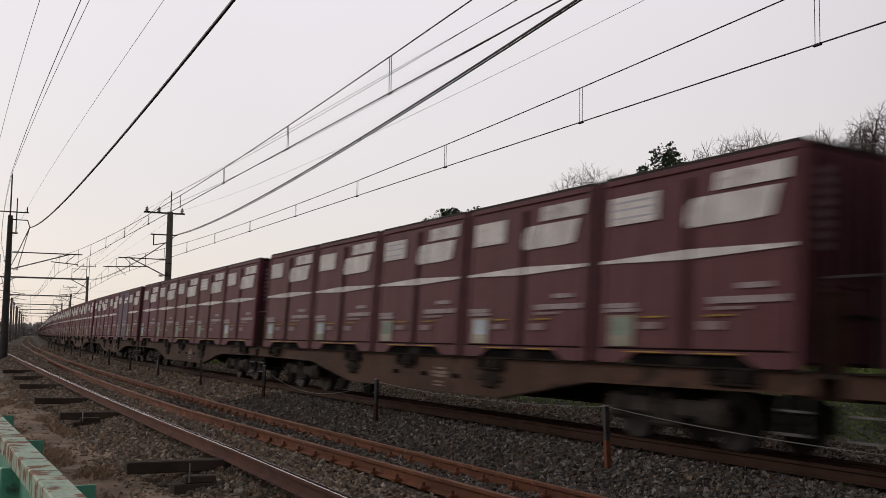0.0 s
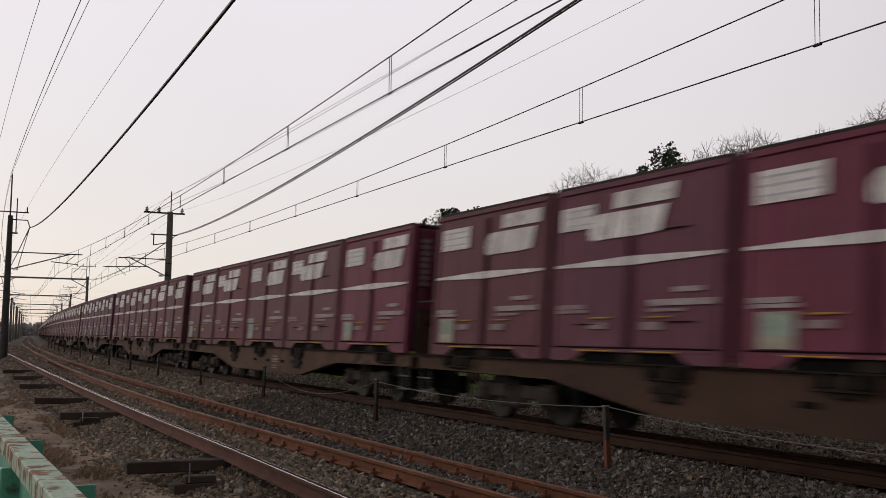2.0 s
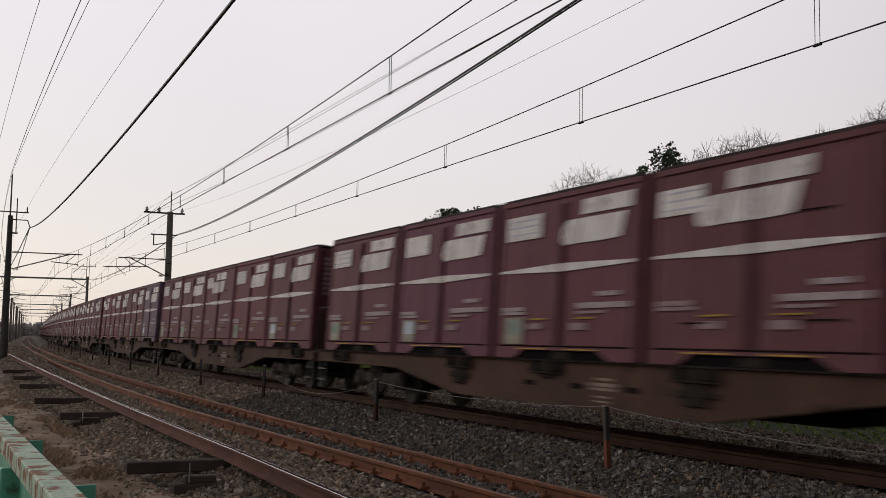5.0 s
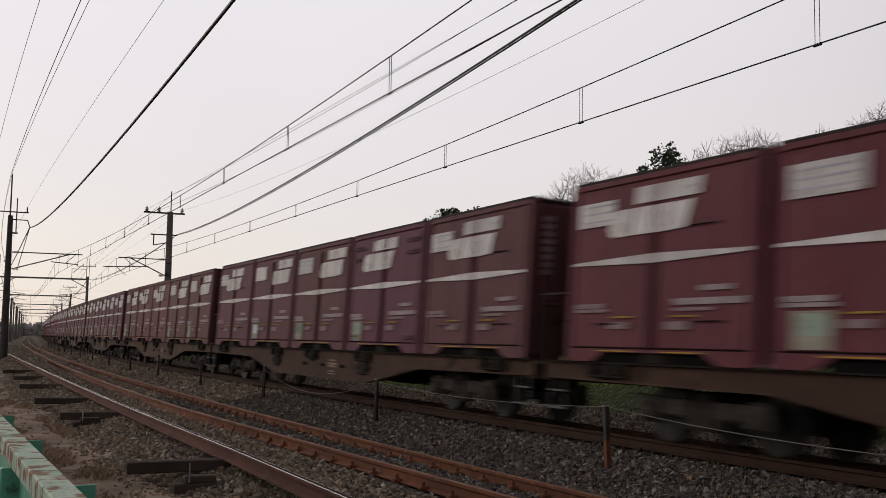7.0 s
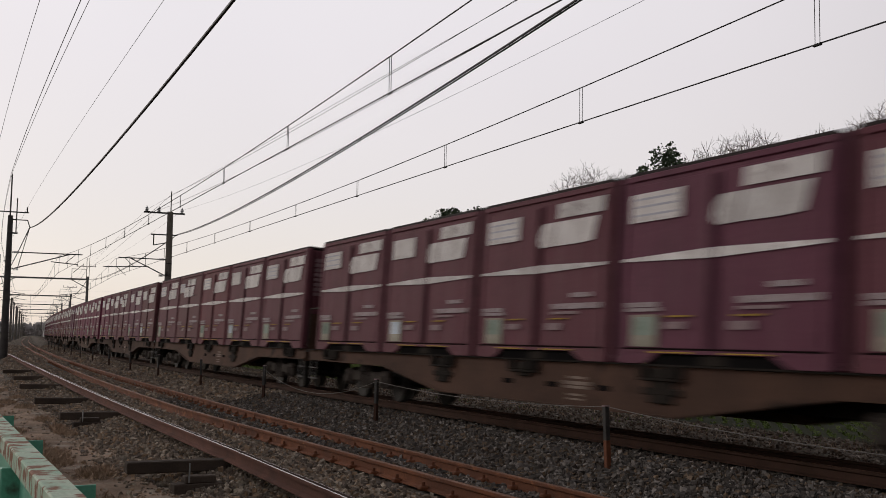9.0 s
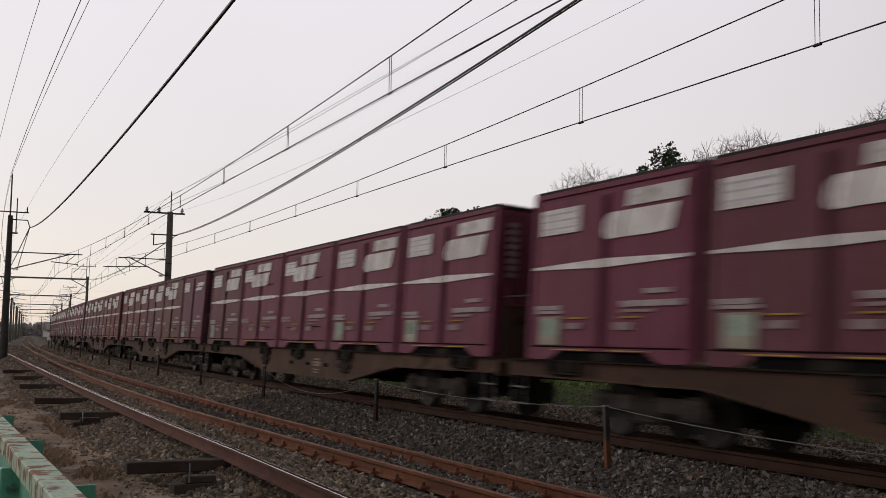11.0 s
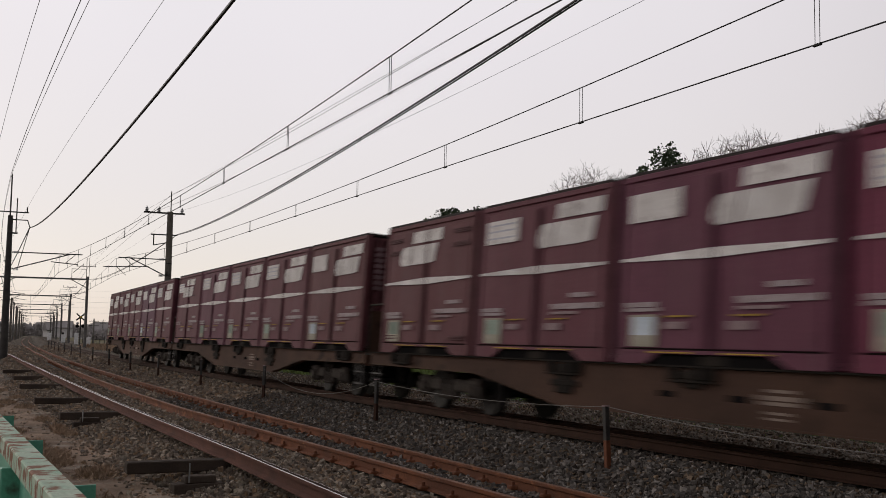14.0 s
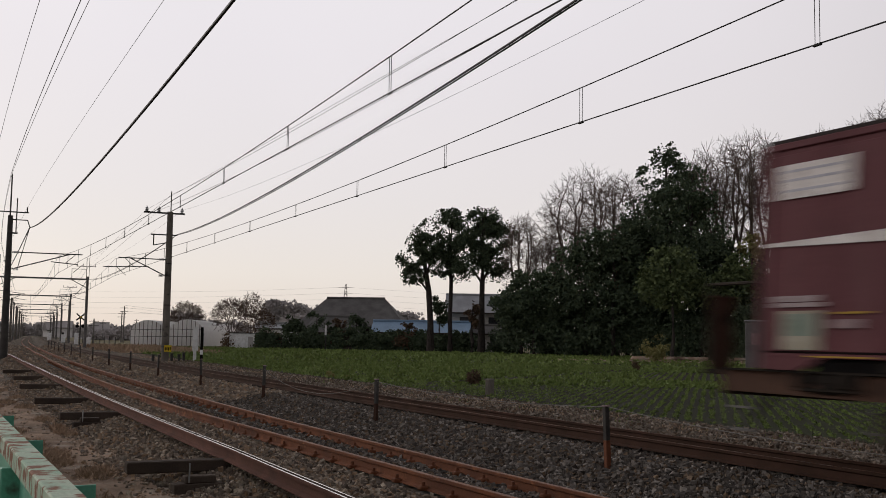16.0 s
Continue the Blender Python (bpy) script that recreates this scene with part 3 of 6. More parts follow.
def drift(table):
    xs, ys, zs = zip(*table)
    return lambda s: (float(np.interp(s, xs, ys)), float(np.interp(s, xs, zs)))


rail("dark brown rail of the far track", lambda s: (-0.566, 0.0), "rail_dark", "rail_top_rust", True, mid="rail_mid")
rail("dark brown rail of the far track", lambda s: (0.566, 0.0), "rail_dark", "rail_top_rust", True, mid="rail_mid")
R2 = drift([(0, -4.55, -0.05), (10, -4.72, -0.05), (20, -4.92, -0.05), (30, -4.78, -0.05), (50, -4.38, -0.05), (71, -3.97, -0.05), (100, -3.85, -0.05), (140, -4.15, -0.05), (200, -4.75, -0.05), (420, -5.0, -0.05)])
R3 = drift([(0, -3.50, -0.13), (10, -3.62, -0.13), (18, -3.62, -0.13), (28, -3.5, -0.13), (40, -3.34, -0.13), (75, -2.90, -0.13), (100, -2.75, -0.13), (140, -3.05, -0.13), (200, -3.68, -0.13), (420, -3.93, -0.13)])
R1 = drift([(0, -6.2, 0.0), (8, -6.16, 0.0), (12, -6.04, 0.0), (21, -5.94, 0.0), (33, -5.80, 0.0), (45, -5.74, 0.0), (60, -5.80, 0.0), (74, -6.04, 0.0), (95, -6.55, 0.0), (140, -7.3, 0.0), (420, -9.0, 0.0)])
rail("rust-brown rail of the near track", R2, "rail_rust", "rail_top_rust")
rail("rust-brown rail of the near track", R3, "rail_rust", "rail_top_rust")
rail("heavy brown rail with a bright worn head on timber sleepers", R1, "rail_brown", "rail_top", mid="rail_mid", wide=1.3)

# ---- train ----
L_BOX, GAP, PITCH = 3.715, 0.1745, 20.4
TAIL = [(0.0, 414.71), (0.5, 401.77), (1.0, 388.51), (1.5, 376.08), (2.0, 363.40), (2.5, 351.13), (3.0, 338.30), (3.5, 325.25), (4.0, 312.70), (6.5, 249.28), (7.0, 236.60), (7.5, 223.94),
        (8.0, 211.40), (8.5, 198.58), (9.0, 185.97), (11.5, 123.10), (12.0, 110.34), (12.5, 97.28), (13.0, 85.05), (13.5, 72.30), (14.0, 59.70), (14.5, 47.33), (15.0, 34.41), (15.5, 21.42), (15.7, 16.32), (15.9, 11.18), (16.0, 8.45)]


def tail(t):
    return float(np.interp(t, [q[0] for q in TAIL], [q[1] for q in TAIL]))


def face_quad(bm, x, u0, z0, u1, z1, thick=0.004, mi=0, skew=0.0):
    """A thin raised marking on the side at x; u from 0 at the rear end to 1 at the leading end."""
    y0, y1 = L_BOX / 2 - u0 * L_BOX, L_BOX / 2 - u1 * L_BOX
    box(bm, x, (y0 + y1) / 2, z0, thick, abs(y1 - y0), z1 - z0, mi=mi)


def build_container(style):
    c = thing("container", "", "container", "containers on the train")
    hw, h = 1.225, 2.5
    bm = bmesh.new()
    box(bm, 0, 0, 0.13, 2 * hw - 0.06, L_BOX - 0.06, h - 0.19, 0.01)
    part("body", bm, "purple", c)
    # frame: corner posts, top and bottom rails
    for sx in (-1, 1):
        for sy in (-1, 1):
            bm = bmesh.new()
            box(bm, sx * (hw - 0.06), sy * (L_BOX / 2 - 0.06), 0.0, 0.12, 0.12, h - 0.02, 0.015)
            part("corner_post", bm, "purple", c)
        bm = bmesh.new()
        box(bm, sx * (hw - 0.05), 0, h - 0.10, 0.1, L_BOX - 0.24, 0.08, 0.01)
        part("top_rail", bm, "purple", c)
        # skirts at the corners, slanted where the fork openings begin
        bm = bmesh.new()
        for sy in (-1, 1):
            edge = [(1.74, 0.0), (1.74, 0.14), (0.98, 0.14), (1.06, 0.09), (1.26, 0.0)]
            side = [[bm.verts.new((sx * xx, sy * y, z)) for y, z in edge] for xx in (hw, hw - 0.08)]
            bm.faces.new(side[0]), bm.faces.new(side[1][::-1])
            for q in range(5):
                bm.faces.new((side[0][q], side[0][(q + 1) % 5], side[1][(q + 1) % 5], side[1][q]))
        bmesh.ops.recalc_face_normals(bm, faces=bm.faces)
        box(bm, sx * (hw - 0.05), 0, 0.13, 0.1, L_BOX - 0.24, 0.05, 0.004)
        part("bottom_rail", bm, "purple", c)
        bm = bmesh.new()
        box(bm, sx * (hw - 0.07), 0, 0.0, 0.06, 0.42, 0.13, 0.01)
        part("lock_bracket", bm, "wagon_dark", c, "grimy steel lock bracket")
        # shade of the groove between body and bottom rail, laid on as black strip
        bm = bmesh.new()
        box(bm, sx * (hw - 0.012), 0, 0.180, 0.03, L_BOX - 0.26, 0.02)
        part("door_sill_seal", bm, "seam", c, "black strip for the shade in the groove over the bottom rail")
        # two fork pockets, black boxes for the shade inside, with yellow lintels
        for yc in (0.66, -0.66) if sx == -1 else ():
            bm = bmesh.new()
            box(bm, sx * (hw - 0.09), yc, -0.03, 0.10, 0.92, 0.155, 0.03)
            part("fork_pocket", bm, "black", c)
            bm = bmesh.new()
            box(bm, sx * (hw + 0.003), yc + 0.06, 0.140, 0.008, 0.80, 0.017)
            part("yellow_lintel", bm, "yellow_dim", c, "yellow painted strip over fork pocket")
        # two side door leaves with stiffening ribs
        for yc in (0.86, -0.86):
            bm = bmesh.new()
            box(bm, sx * (hw - 0.022), yc, 0.2, 0.022, 1.66, h - 0.36, 0.006)
            part("side_door", bm, "purple", c)
        for yc in (0.06, -0.06):
            bm = bmesh.new()
            rod(bm, (sx * (hw + 0.006), yc, 0.2), (sx * (hw + 0.006), yc, h - 0.2), 0.016, seg=6)
            part("lock_rod", bm, "purple_dark", c)
        for yc in (0.6, -0.62) if sx == -1 else ():
            bm = bmesh.new()
            box(bm, sx * (hw + 0.008), yc, 0.585, 0.016, 0.46, 0.022)
            part("yellow_handle", bm, "yellow_dim", c, "thin yellow locking handle")
    for sy in (-1, 1):
        bm = bmesh.new()
        prof = []
        for k in range(10):
            x0 = -1.08 + 0.24 * k
            prof += [(x0, 0.03), (x0 + 0.10, 0.03), (x0 + 0.12, 0.008), (x0 + 0.22, 0.008)] if k < 9 else [(x0, 0.03)]
        lo = [bm.verts.new((px, sy * (L_BOX / 2 - py), 0.1)) for px, py in prof]
        hi = [bm.verts.new((px, sy * (L_BOX / 2 - py), h - 0.1)) for px, py in prof]
        for k in range(len(prof) - 1):
            bm.faces.new((lo[k], lo[k + 1], hi[k + 1], hi[k]))
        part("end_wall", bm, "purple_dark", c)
    bm = bmesh.new()
    box(bm, 0, 0, h - 0.03, 2 * hw - 0.02, L_BOX - 0.02, 0.055, 0.012)
    for k in range(3):
        box(bm, 0, -1.1 + 1.1 * k, h + 0.005, 2 * hw - 0.16, 0.12, 0.02, 0.005)
    part("roof", bm, "roof_grime", c)
    # white lettering blocks as plain bars, on the side towards the near track
    for sx in (-1,):
        X = sx * (hw + 0.012)

        def marking(name, mat, *quads, label=""):
            bm = bmesh.new()
            for q in quads:
                face_quad(bm, X, *q)
            part(name, bm, mat, c, label)

        def block(name, mat, *outlines, label=""):
            bm = bmesh.new()
            for pts in outlines:
                front = [bm.verts.new((X, L_BOX / 2 - u * L_BOX, z)) for u, z in pts]
                back = [bm.verts.new((X - sx * 0.004, L_BOX / 2 - u * L_BOX, z)) for u, z in pts]
                bm.faces.new(front)
                for q in range(len(pts)):
                    bm.faces.new((front[q], front[(q + 1) % len(pts)], back[(q + 1) % len(pts)], back[q]))
            bmesh.ops.recalc_face_normals(bm, faces=bm.faces)
            part(name, bm, mat, c, label)

        def emblem(u0, w):
            """Upper row of small blocks over a row of large slanted shapes, the first one hooked."""
            def q(u, z):
                return u0 + u * w, z
            block("lettering", "mark", *[[q(0.30 + 0.135 * n, 2.09), q(0.425 + 0.135 * n, 2.09), q(0.44 + 0.135 * n, 2.31), q(0.315 + 0.135 * n, 2.31)] for n in range(5)], label="white block lettering")
            block("emblem", "mark", [q(0.0, 1.79), q(0.02, 1.705), q(0.09, 1.67), q(0.22, 1.68), q(0.285, 2.04), q(0.10, 2.04), q(0.02, 1.96)],
                  [q(0.25, 1.68), q(0.42, 1.68), q(0.48, 2.04), q(0.31, 2.04)], [q(0.43, 1.68), q(0.61, 1.68), q(0.67, 2.04), q(0.49, 2.04)],
                  [q(0.62, 1.68), q(0.83, 1.70), q(0.89, 2.04), q(0.68, 2.04)], label="white slanted emblem")

        if style in (0, 1):
            marking("white_panel", "mark", (0.07, 1.84, 0.34, 2.22), label="white printed panel")
            emblem(0.492, 0.462)
        elif style == 2:
            marking("white_panel", "mark", (0.055, 1.86, 0.275, 2.2), label="white printed panel")
            emblem(0.245, 0.50)
        elif style == 4:
            marking("white_panel", "mark", (0.07, 1.86, 0.30, 2.2), label="white printed panel")
            block("lettering", "mark", [(0.66, 2.0), (0.92, 2.0), (0.93, 2.13), (0.67, 2.13)], [(0.60, 1.86), (0.86, 1.86), (0.88, 1.96), (0.62, 1.96)], label="small white lettering")
        else:
            emblem(0.19, 0.48)
            for u0, u1 in ((0.05, 0.20), (0.79, 0.95)):
                for z in (0.32, 1.98, 2.22):
                    bm = bmesh.new()
                    for n in range(3):
                        face_quad(bm, X, u0, z - 0.03 * n, u1, z - 0.03 * n + 0.016, 0.014)
                    part("air_vent", bm, "purple_dark", c, "narrow louvred air vent")
        if style in (0, 2, 4):
            bm = bmesh.new()
            for z in (1.915, 2.03, 2.13):
                face_quad(bm, X + sx * 0.003, 0.09, z, 0.27 if style != 0 else 0.31, z + 0.028)
            part("printed_text", bm, "mark_blue", c)
        if style != 4:
            bm = bmesh.new()
            ys = [(0.03, 0.018), (0.25, 0.040), (0.48, 0.062), (0.52, 0.062), (0.75, 0.042), (0.97, 0.020)]
            top = [bm.verts.new((X, L_BOX / 2 - u * L_BOX, 1.35 + t)) for u, t in ys]
            low = [bm.verts.new((X, L_BOX / 2 - u * L_BOX, 1.35 - t)) for u, t in ys]
            for k in range(len(ys) - 1):
                bm.faces.new((top[k], top[k + 1], low[k + 1], low[k]))
            part("white_stripe", bm, "mark", c)
        if style != 2:
            marking("route_card", "card_white" if style == 1 else "plate", (0.105, 0.22, 0.225, 0.62), label="pale printed card in a holder")
            bm = bmesh.new()
            for q in ((0.095, 0.215, 0.108, 0.625), (0.222, 0.215, 0.235, 0.625), (0.108, 0.595, 0.222, 0.625), (0.108, 0.215, 0.222, 0.36)):
                face_quad(bm, X - 0.003, *q)
            part("card_border", bm, "card_edge", c, "whitish border of the card")
        else:
            for u0, u1, z in ((0.18, 0.33, 0.50), (0.70, 0.86, 0.52), (0.66, 0.82, 1.70)):
                marking("grab_slot", "seam", (u0, z, u1, z + 0.018), label="thin dark dash")
        marking("caption", "mark_dim" if style == 2 else "mark_soft", (0.055, 0.665, 0.25, 0.712), (0.055, 0.722, 0.23, 0.785))
        marking("number_lettering", "mark_soft", (0.62, 0.735, 0.95, 0.815), (0.75, 0.90, 0.89, 0.965))
        for q in ((0.27, 0.44, 0.375, 0.53), (0.58, 0.43, 0.69, 0.53), (0.62, 0.66, 0.80, 0.70)):
            marking("small_print", "mark_dim", q)
    bm = bmesh.new()
    box(bm, -0.92, -L_BOX / 2 - 0.013, 1.31, 0.03, 0.004, 0.92)
    for k in range(8):
        box(bm, -0.92, -L_BOX / 2 - 0.016, 2.15 - 0.12 * k, 0.21, 0.004, 0.08)
    part("end_lettering", bm, "end_text", c)
    bm = bmesh.new()
    box(bm, -0.55, -L_BOX / 2 - 0.02, 0.12, 0.62, 0.03, 0.85, 0.006)
    box(bm, -0.55, -L_BOX / 2 - 0.03, 0.94, 0.68, 0.05, 0.03)
    part("end_hatch", bm, "purple", c)
    return c


def build_wagon():
    w = thing("container_wagon", "rust-brown fishbellied flat wagon carrying five containers", "freight wagon", "wagons of the train")
    rear, front = 10.2, -9.75
    mid, long = (rear + front) / 2, rear - front
    bm = bmesh.new()
    box(bm, 0, mid, 0.93, 2.2, long, 0.05, 0.01)
    for k in range(-9, 10):
        box(bm, 0, k * 1.05, 0.80, 2.1, 0.09, 0.13)
    part("deck", bm, "wagon_dark", w)
    for sx in (-1, 1):
        # fishbelly side sill
        pr = [(front, 0.99), (front, 0.75), (-5.75, 0.72), (-3.2, 0.35), (3.2, 0.35), (5.75, 0.72), (rear, 0.75), (rear, 0.99)]
        bm = bmesh.new()
        a = [bm.verts.new((sx * 1.14, y, z)) for y, z in pr]
        b = [bm.verts.new((sx * 1.10, y, z)) for y, z in pr]
        bm.faces.new(a), bm.faces.new(b[::-1])
        for k in range(len(pr)):
            bm.faces.new((a[k], a[(k + 1) % len(pr)], b[(k + 1) % len(pr)], b[k]))
        bmesh.ops.recalc_face_normals(bm, faces=bm.faces)
        part("side_sill", bm, "wagon", w)
        for k in range(len(pr) - 3):
            p, q = Vector((sx * 1.10, *pr[k + 1])), Vector((sx * 1.10, *pr[k + 2]))
            d = q - p
            bm = bmesh.new()
            box(bm, sx * 1.10, (p.y + q.y) / 2, (p.z + q.z) / 2 - 0.012, 0.16, d.length + 0.01, 0.024, turn=Matrix.Rotation(math.atan2(d.z, d.y), 4, "X"))
            part("lower_flange", bm, "wagon", w)
        bm = bmesh.new()
        box(bm, sx * 1.13, mid, 0.972, 0.14, long, 0.022)
        part("upper_flange", bm, "wagon_dark", w)
        for y, low, wide in ((-8.6, 0.76, 0.30), (-2.95, 0.50, 0.46), (0.35, 0.72, 0.30), (3.1, 0.52, 0.42), (8.7, 0.76, 0.30)):
            bm = bmesh.new()
            box(bm, sx * 1.16, y, low, 0.05, wide, 0.94 - low, 0.015)
            box(bm, sx * 1.165, y, low + 0.1, 0.05, wide * 1.6, 0.10, 0.02)
            for dy in (-0.34, -0.12, 0.34):
                box(bm, sx * 1.18, y + dy, 0.82, 0.1, 0.12, 0.16, 0.01)
            rod(bm, (sx * 1.2, y - 0.4, 0.80), (sx * 1.2, y + 0.4, 0.80), 0.02, seg=6)
            part("twist_lock", bm, "wagon_dark", w)
        # black plates on the sill stand in for shade inside its holes
        for y in (0.85, -0.42, -1.70):
            bm = bmesh.new()
            box(bm, sx * 1.142, y, 0.60, 0.008, 0.30, 0.075, 0.003)
            part("lightening_slot", bm, "black", w, "dark oval slot")
        bm = bmesh.new()
        box(bm, sx * 1.145, -1.05, 0.655, 0.006, 0.70, 0.05)
        box(bm, sx * 1.145, -1.05, 0.60, 0.006, 0.66, 0.04)
        box(bm, sx * 1.145, -1.05, 0.74, 0.006, 0.42, 0.035)
        box(bm, sx * 1.145, -1.02, 0.50, 0.006, 0.40, 0.03)
        box(bm, sx * 1.145, -1.02, 0.44, 0.006, 0.38, 0.025)
        part("stencil_text", bm, "wagon_text", w)
    bm = bmesh.new()
    box(bm, 0, 0, 0.5, 0.5, 13.0, 0.3, 0.02)
    box(bm, -0.6, 1.2, 0.45, 0.5, 1.2, 0.4, 0.03)
    rod(bm, (0.55, -1.9, 0.55), (0.55, -0.7, 0.55), 0.2, seg=12)
    part("brake_gear", bm, "wagon_dark", w)
    for sy in (-1, 1):
        ye = rear if sy == 1 else front
        bm = bmesh.new()
        box(bm, 0, ye + sy * 0.02, 0.70, 2.3, 0.06, 0.28, 0.01)
        part("end_sill", bm, "wagon", w)
        bm = bmesh.new()
        box(bm, 0, ye + sy * 0.16, 0.80, 0.2, 0.28, 0.2, 0.02)
        box(bm, 0, ye + sy * 0.27, 0.72, 0.3, 0.18, 0.34, 0.05)
        part("coupler", bm, "wagon_dark", w)
        bm = bmesh.new()
        for sx in (-1, 1):
            rod(bm, (sx * 0.62, ye - sy * 0.04, 0.98), (sx * 0.62, ye - sy * 0.04, 1.62), 0.02, seg=6)
        rod(bm, (-0.62, ye - sy * 0.04, 1.62), (0.62, ye - sy * 0.04, 1.62), 0.02, seg=6)
        part("end_rail", bm, "wagon_dark", w)
        if sy == 1:
            bm = bmesh.new()
            box(bm, -0.85, ye + 0.2, 0.92, 0.58, 0.42, 0.05, 0.006)
            part("end_platform", bm, "wagon_dark", w)
            bm = bmesh.new()
            box(bm, -0.90, ye + 0.36, 0.97, 0.36, 0.03, 0.86, 0.006)
            box(bm, -0.90, ye + 0.36, 1.82, 0.40, 0.05, 0.03, 0.006)
            part("end_panel", bm, "wagon", w, "brown steel end panel")
            bm = bmesh.new()
            rod(bm, (-1.1, ye - 0.38, 1.97), (-1.1, ye + 0.34, 1.97), 0.02, seg=6)
            rod(bm, (-1.1, ye + 0.34, 1.97), (-1.1, ye + 0.34, 0.95), 0.014, seg=6)
            rod(bm, (-1.1, ye - 0.38, 1.97), (-1.1, ye - 0.38, 0.95), 0.014, seg=6)
            part("hand_rail", bm, "bogie", w)
        for sx in (-1, 1):
            bm = bmesh.new()
            box(bm, sx * 1.12, ye - sy * 0.25, 0.30, 0.06, 0.4, 0.03)
            box(bm, sx * 1.12, ye - sy * 0.25, 0.55, 0.06, 0.4, 0.025)
            for k in (-0.17, 0.17):
                rod(bm, (sx * 1.12, ye - sy * 0.25 + k, 0.3), (sx * 1.12, ye - sy * 0.25 + k, 0.78), 0.014, seg=6)
            part("step", bm, "steel_grey", w)
        bm = bmesh.new()
        rod(bm, (-0.35, ye + sy * 0.05, 0.72), (-0.35, ye + sy * 0.35, 0.42), 0.03, seg=6)
        part("brake_hose", bm, "wagon_dark", w)
    # bogies
    for yb in (-7.1, 7.1):
        bg = new("bogie")
        bg.parent = w
        bg.location = (0, yb, 0)
        for sx in (-1, 1):
            bm = bmesh.new()
            box(bm, sx * 0.9, 0, 0.36, 0.13, 1.5, 0.22, 0.03)
            box(bm, sx * 0.9, 0, 0.22, 0.16, 0.62, 0.3, 0.04)
            for yy in (-0.95, 0.95):
                box(bm, sx * 0.9, yy, 0.26, 0.16, 0.42, 0.36, 0.05)
            part("side_frame", bm, "bogie", bg)
            bm = bmesh.new()
            for yy in (-0.14, 0.14):
                rod(bm, (sx * 0.93, yy, 0.28), (sx * 0.93, yy, 0.58), 0.085, seg=10)
            part("spring", bm, "wagon_dark", bg)
            for yy in (-0.95, 0.95):
                bm = bmesh.new()
                rod(bm, (sx * 0.98, yy, 0.41), (sx * 1.04, yy, 0.41), 0.12, 0.1, seg=12)
                part("axle_box_cover", bm, "bogie", bg)
        bm = bmesh.new()
        box(bm, 0, 0, 0.42, 1.9, 0.36, 0.28, 0.04)
        part("bolster", bm, "wagon_dark", bg)
        for yy in (-0.95, 0.95):
            bm = bmesh.new()
            for sx in (-1, 1):
                rod(bm, (sx * 0.50, 0, 0), (sx * 0.62, 0, 0), 0.40, 0.39, seg=28)
                rod(bm, (sx * 0.485, 0, 0), (sx * 0.51, 0, 0), 0.43, seg=28)
                for k in range(6):
                    a = k * math.pi / 3
                    rod(bm, (sx * 0.615, 0.2 * math.cos(a), 0.2 * math.sin(a)), (sx * 0.626, 0.2 * math.cos(a), 0.2 * math.sin(a)), 0.05, seg=8)
            rod(bm, (-0.95, 0, 0), (0.95, 0, 0), 0.07, seg=10)
            ws = part("wheelset", bm, "wheel_steel", bg)
            ws.location = (0, yy, 0.405)
    return w


N_WAGONS = 22
STYLE_LABEL = {0: "steel freight container with white lettering and route card", 1: "steel freight container with plain white panel and white card", 2: "steel freight container with offset white lettering",
               4: "steel freight container with small lettering and no stripe", 5: "vented steel freight container with white lettering"}
first_wagon = build_wagon()
first_box = {k: build_container(k) for k in STYLE_LABEL}
# the containers of each wagon from its rear end, the train's last wagon first: kinds and faded paints
LOAD = ["00010 bmmvm", "20001 mpmmb", "50102 bmpgp", "10202 bmmrr", "00024 rrmbp", "02200 mgggg", "00201 gmmpb", "02010 mbrmm", "01000 mmmpm", "02200 brrbb", "21052 mmbpb", "20501 rrbbu", "00201 mbmrm",
        "01020 mpmbm", "01000 pvvvv", "00000 ppmrb", "02020 brmmg", "02040 mpgub", "10001 pbbbm", "11010 bbbbb", "00200 mbpmm", "02001 bmmrm"]
wagons, boxes, used = [], [], set()
for i in range(N_WAGONS):
    w = first_wagon if i == 0 else copy_thing(first_wagon, Matrix())
    wagons.append(w)
    kinds, paints = LOAD[i].split()
    for k in range(5):
        st, (side_paint, dark_paint, words) = int(kinds[k]), PAINT[paints[k]]
        b = first_box[st] if st not in used else copy_thing(first_box[st], Matrix())
        used.add(st)
        b["label"] = words + " " + STYLE_LABEL[st]
        for q in b.children:
            for slot, own in zip(q.material_slots, q.data.materials):
                if own in (M["purple"], M["purple_dark"]):
                    slot.link = "OBJECT"
                    slot.material = side_paint if own == M["purple"] else dark_paint
        boxes.append((i, k, b))


def wagon_pose(i, t):
    return pose_at(tail(t) - (5 * L_BOX + 4 * GAP) / 2 - i * PITCH)


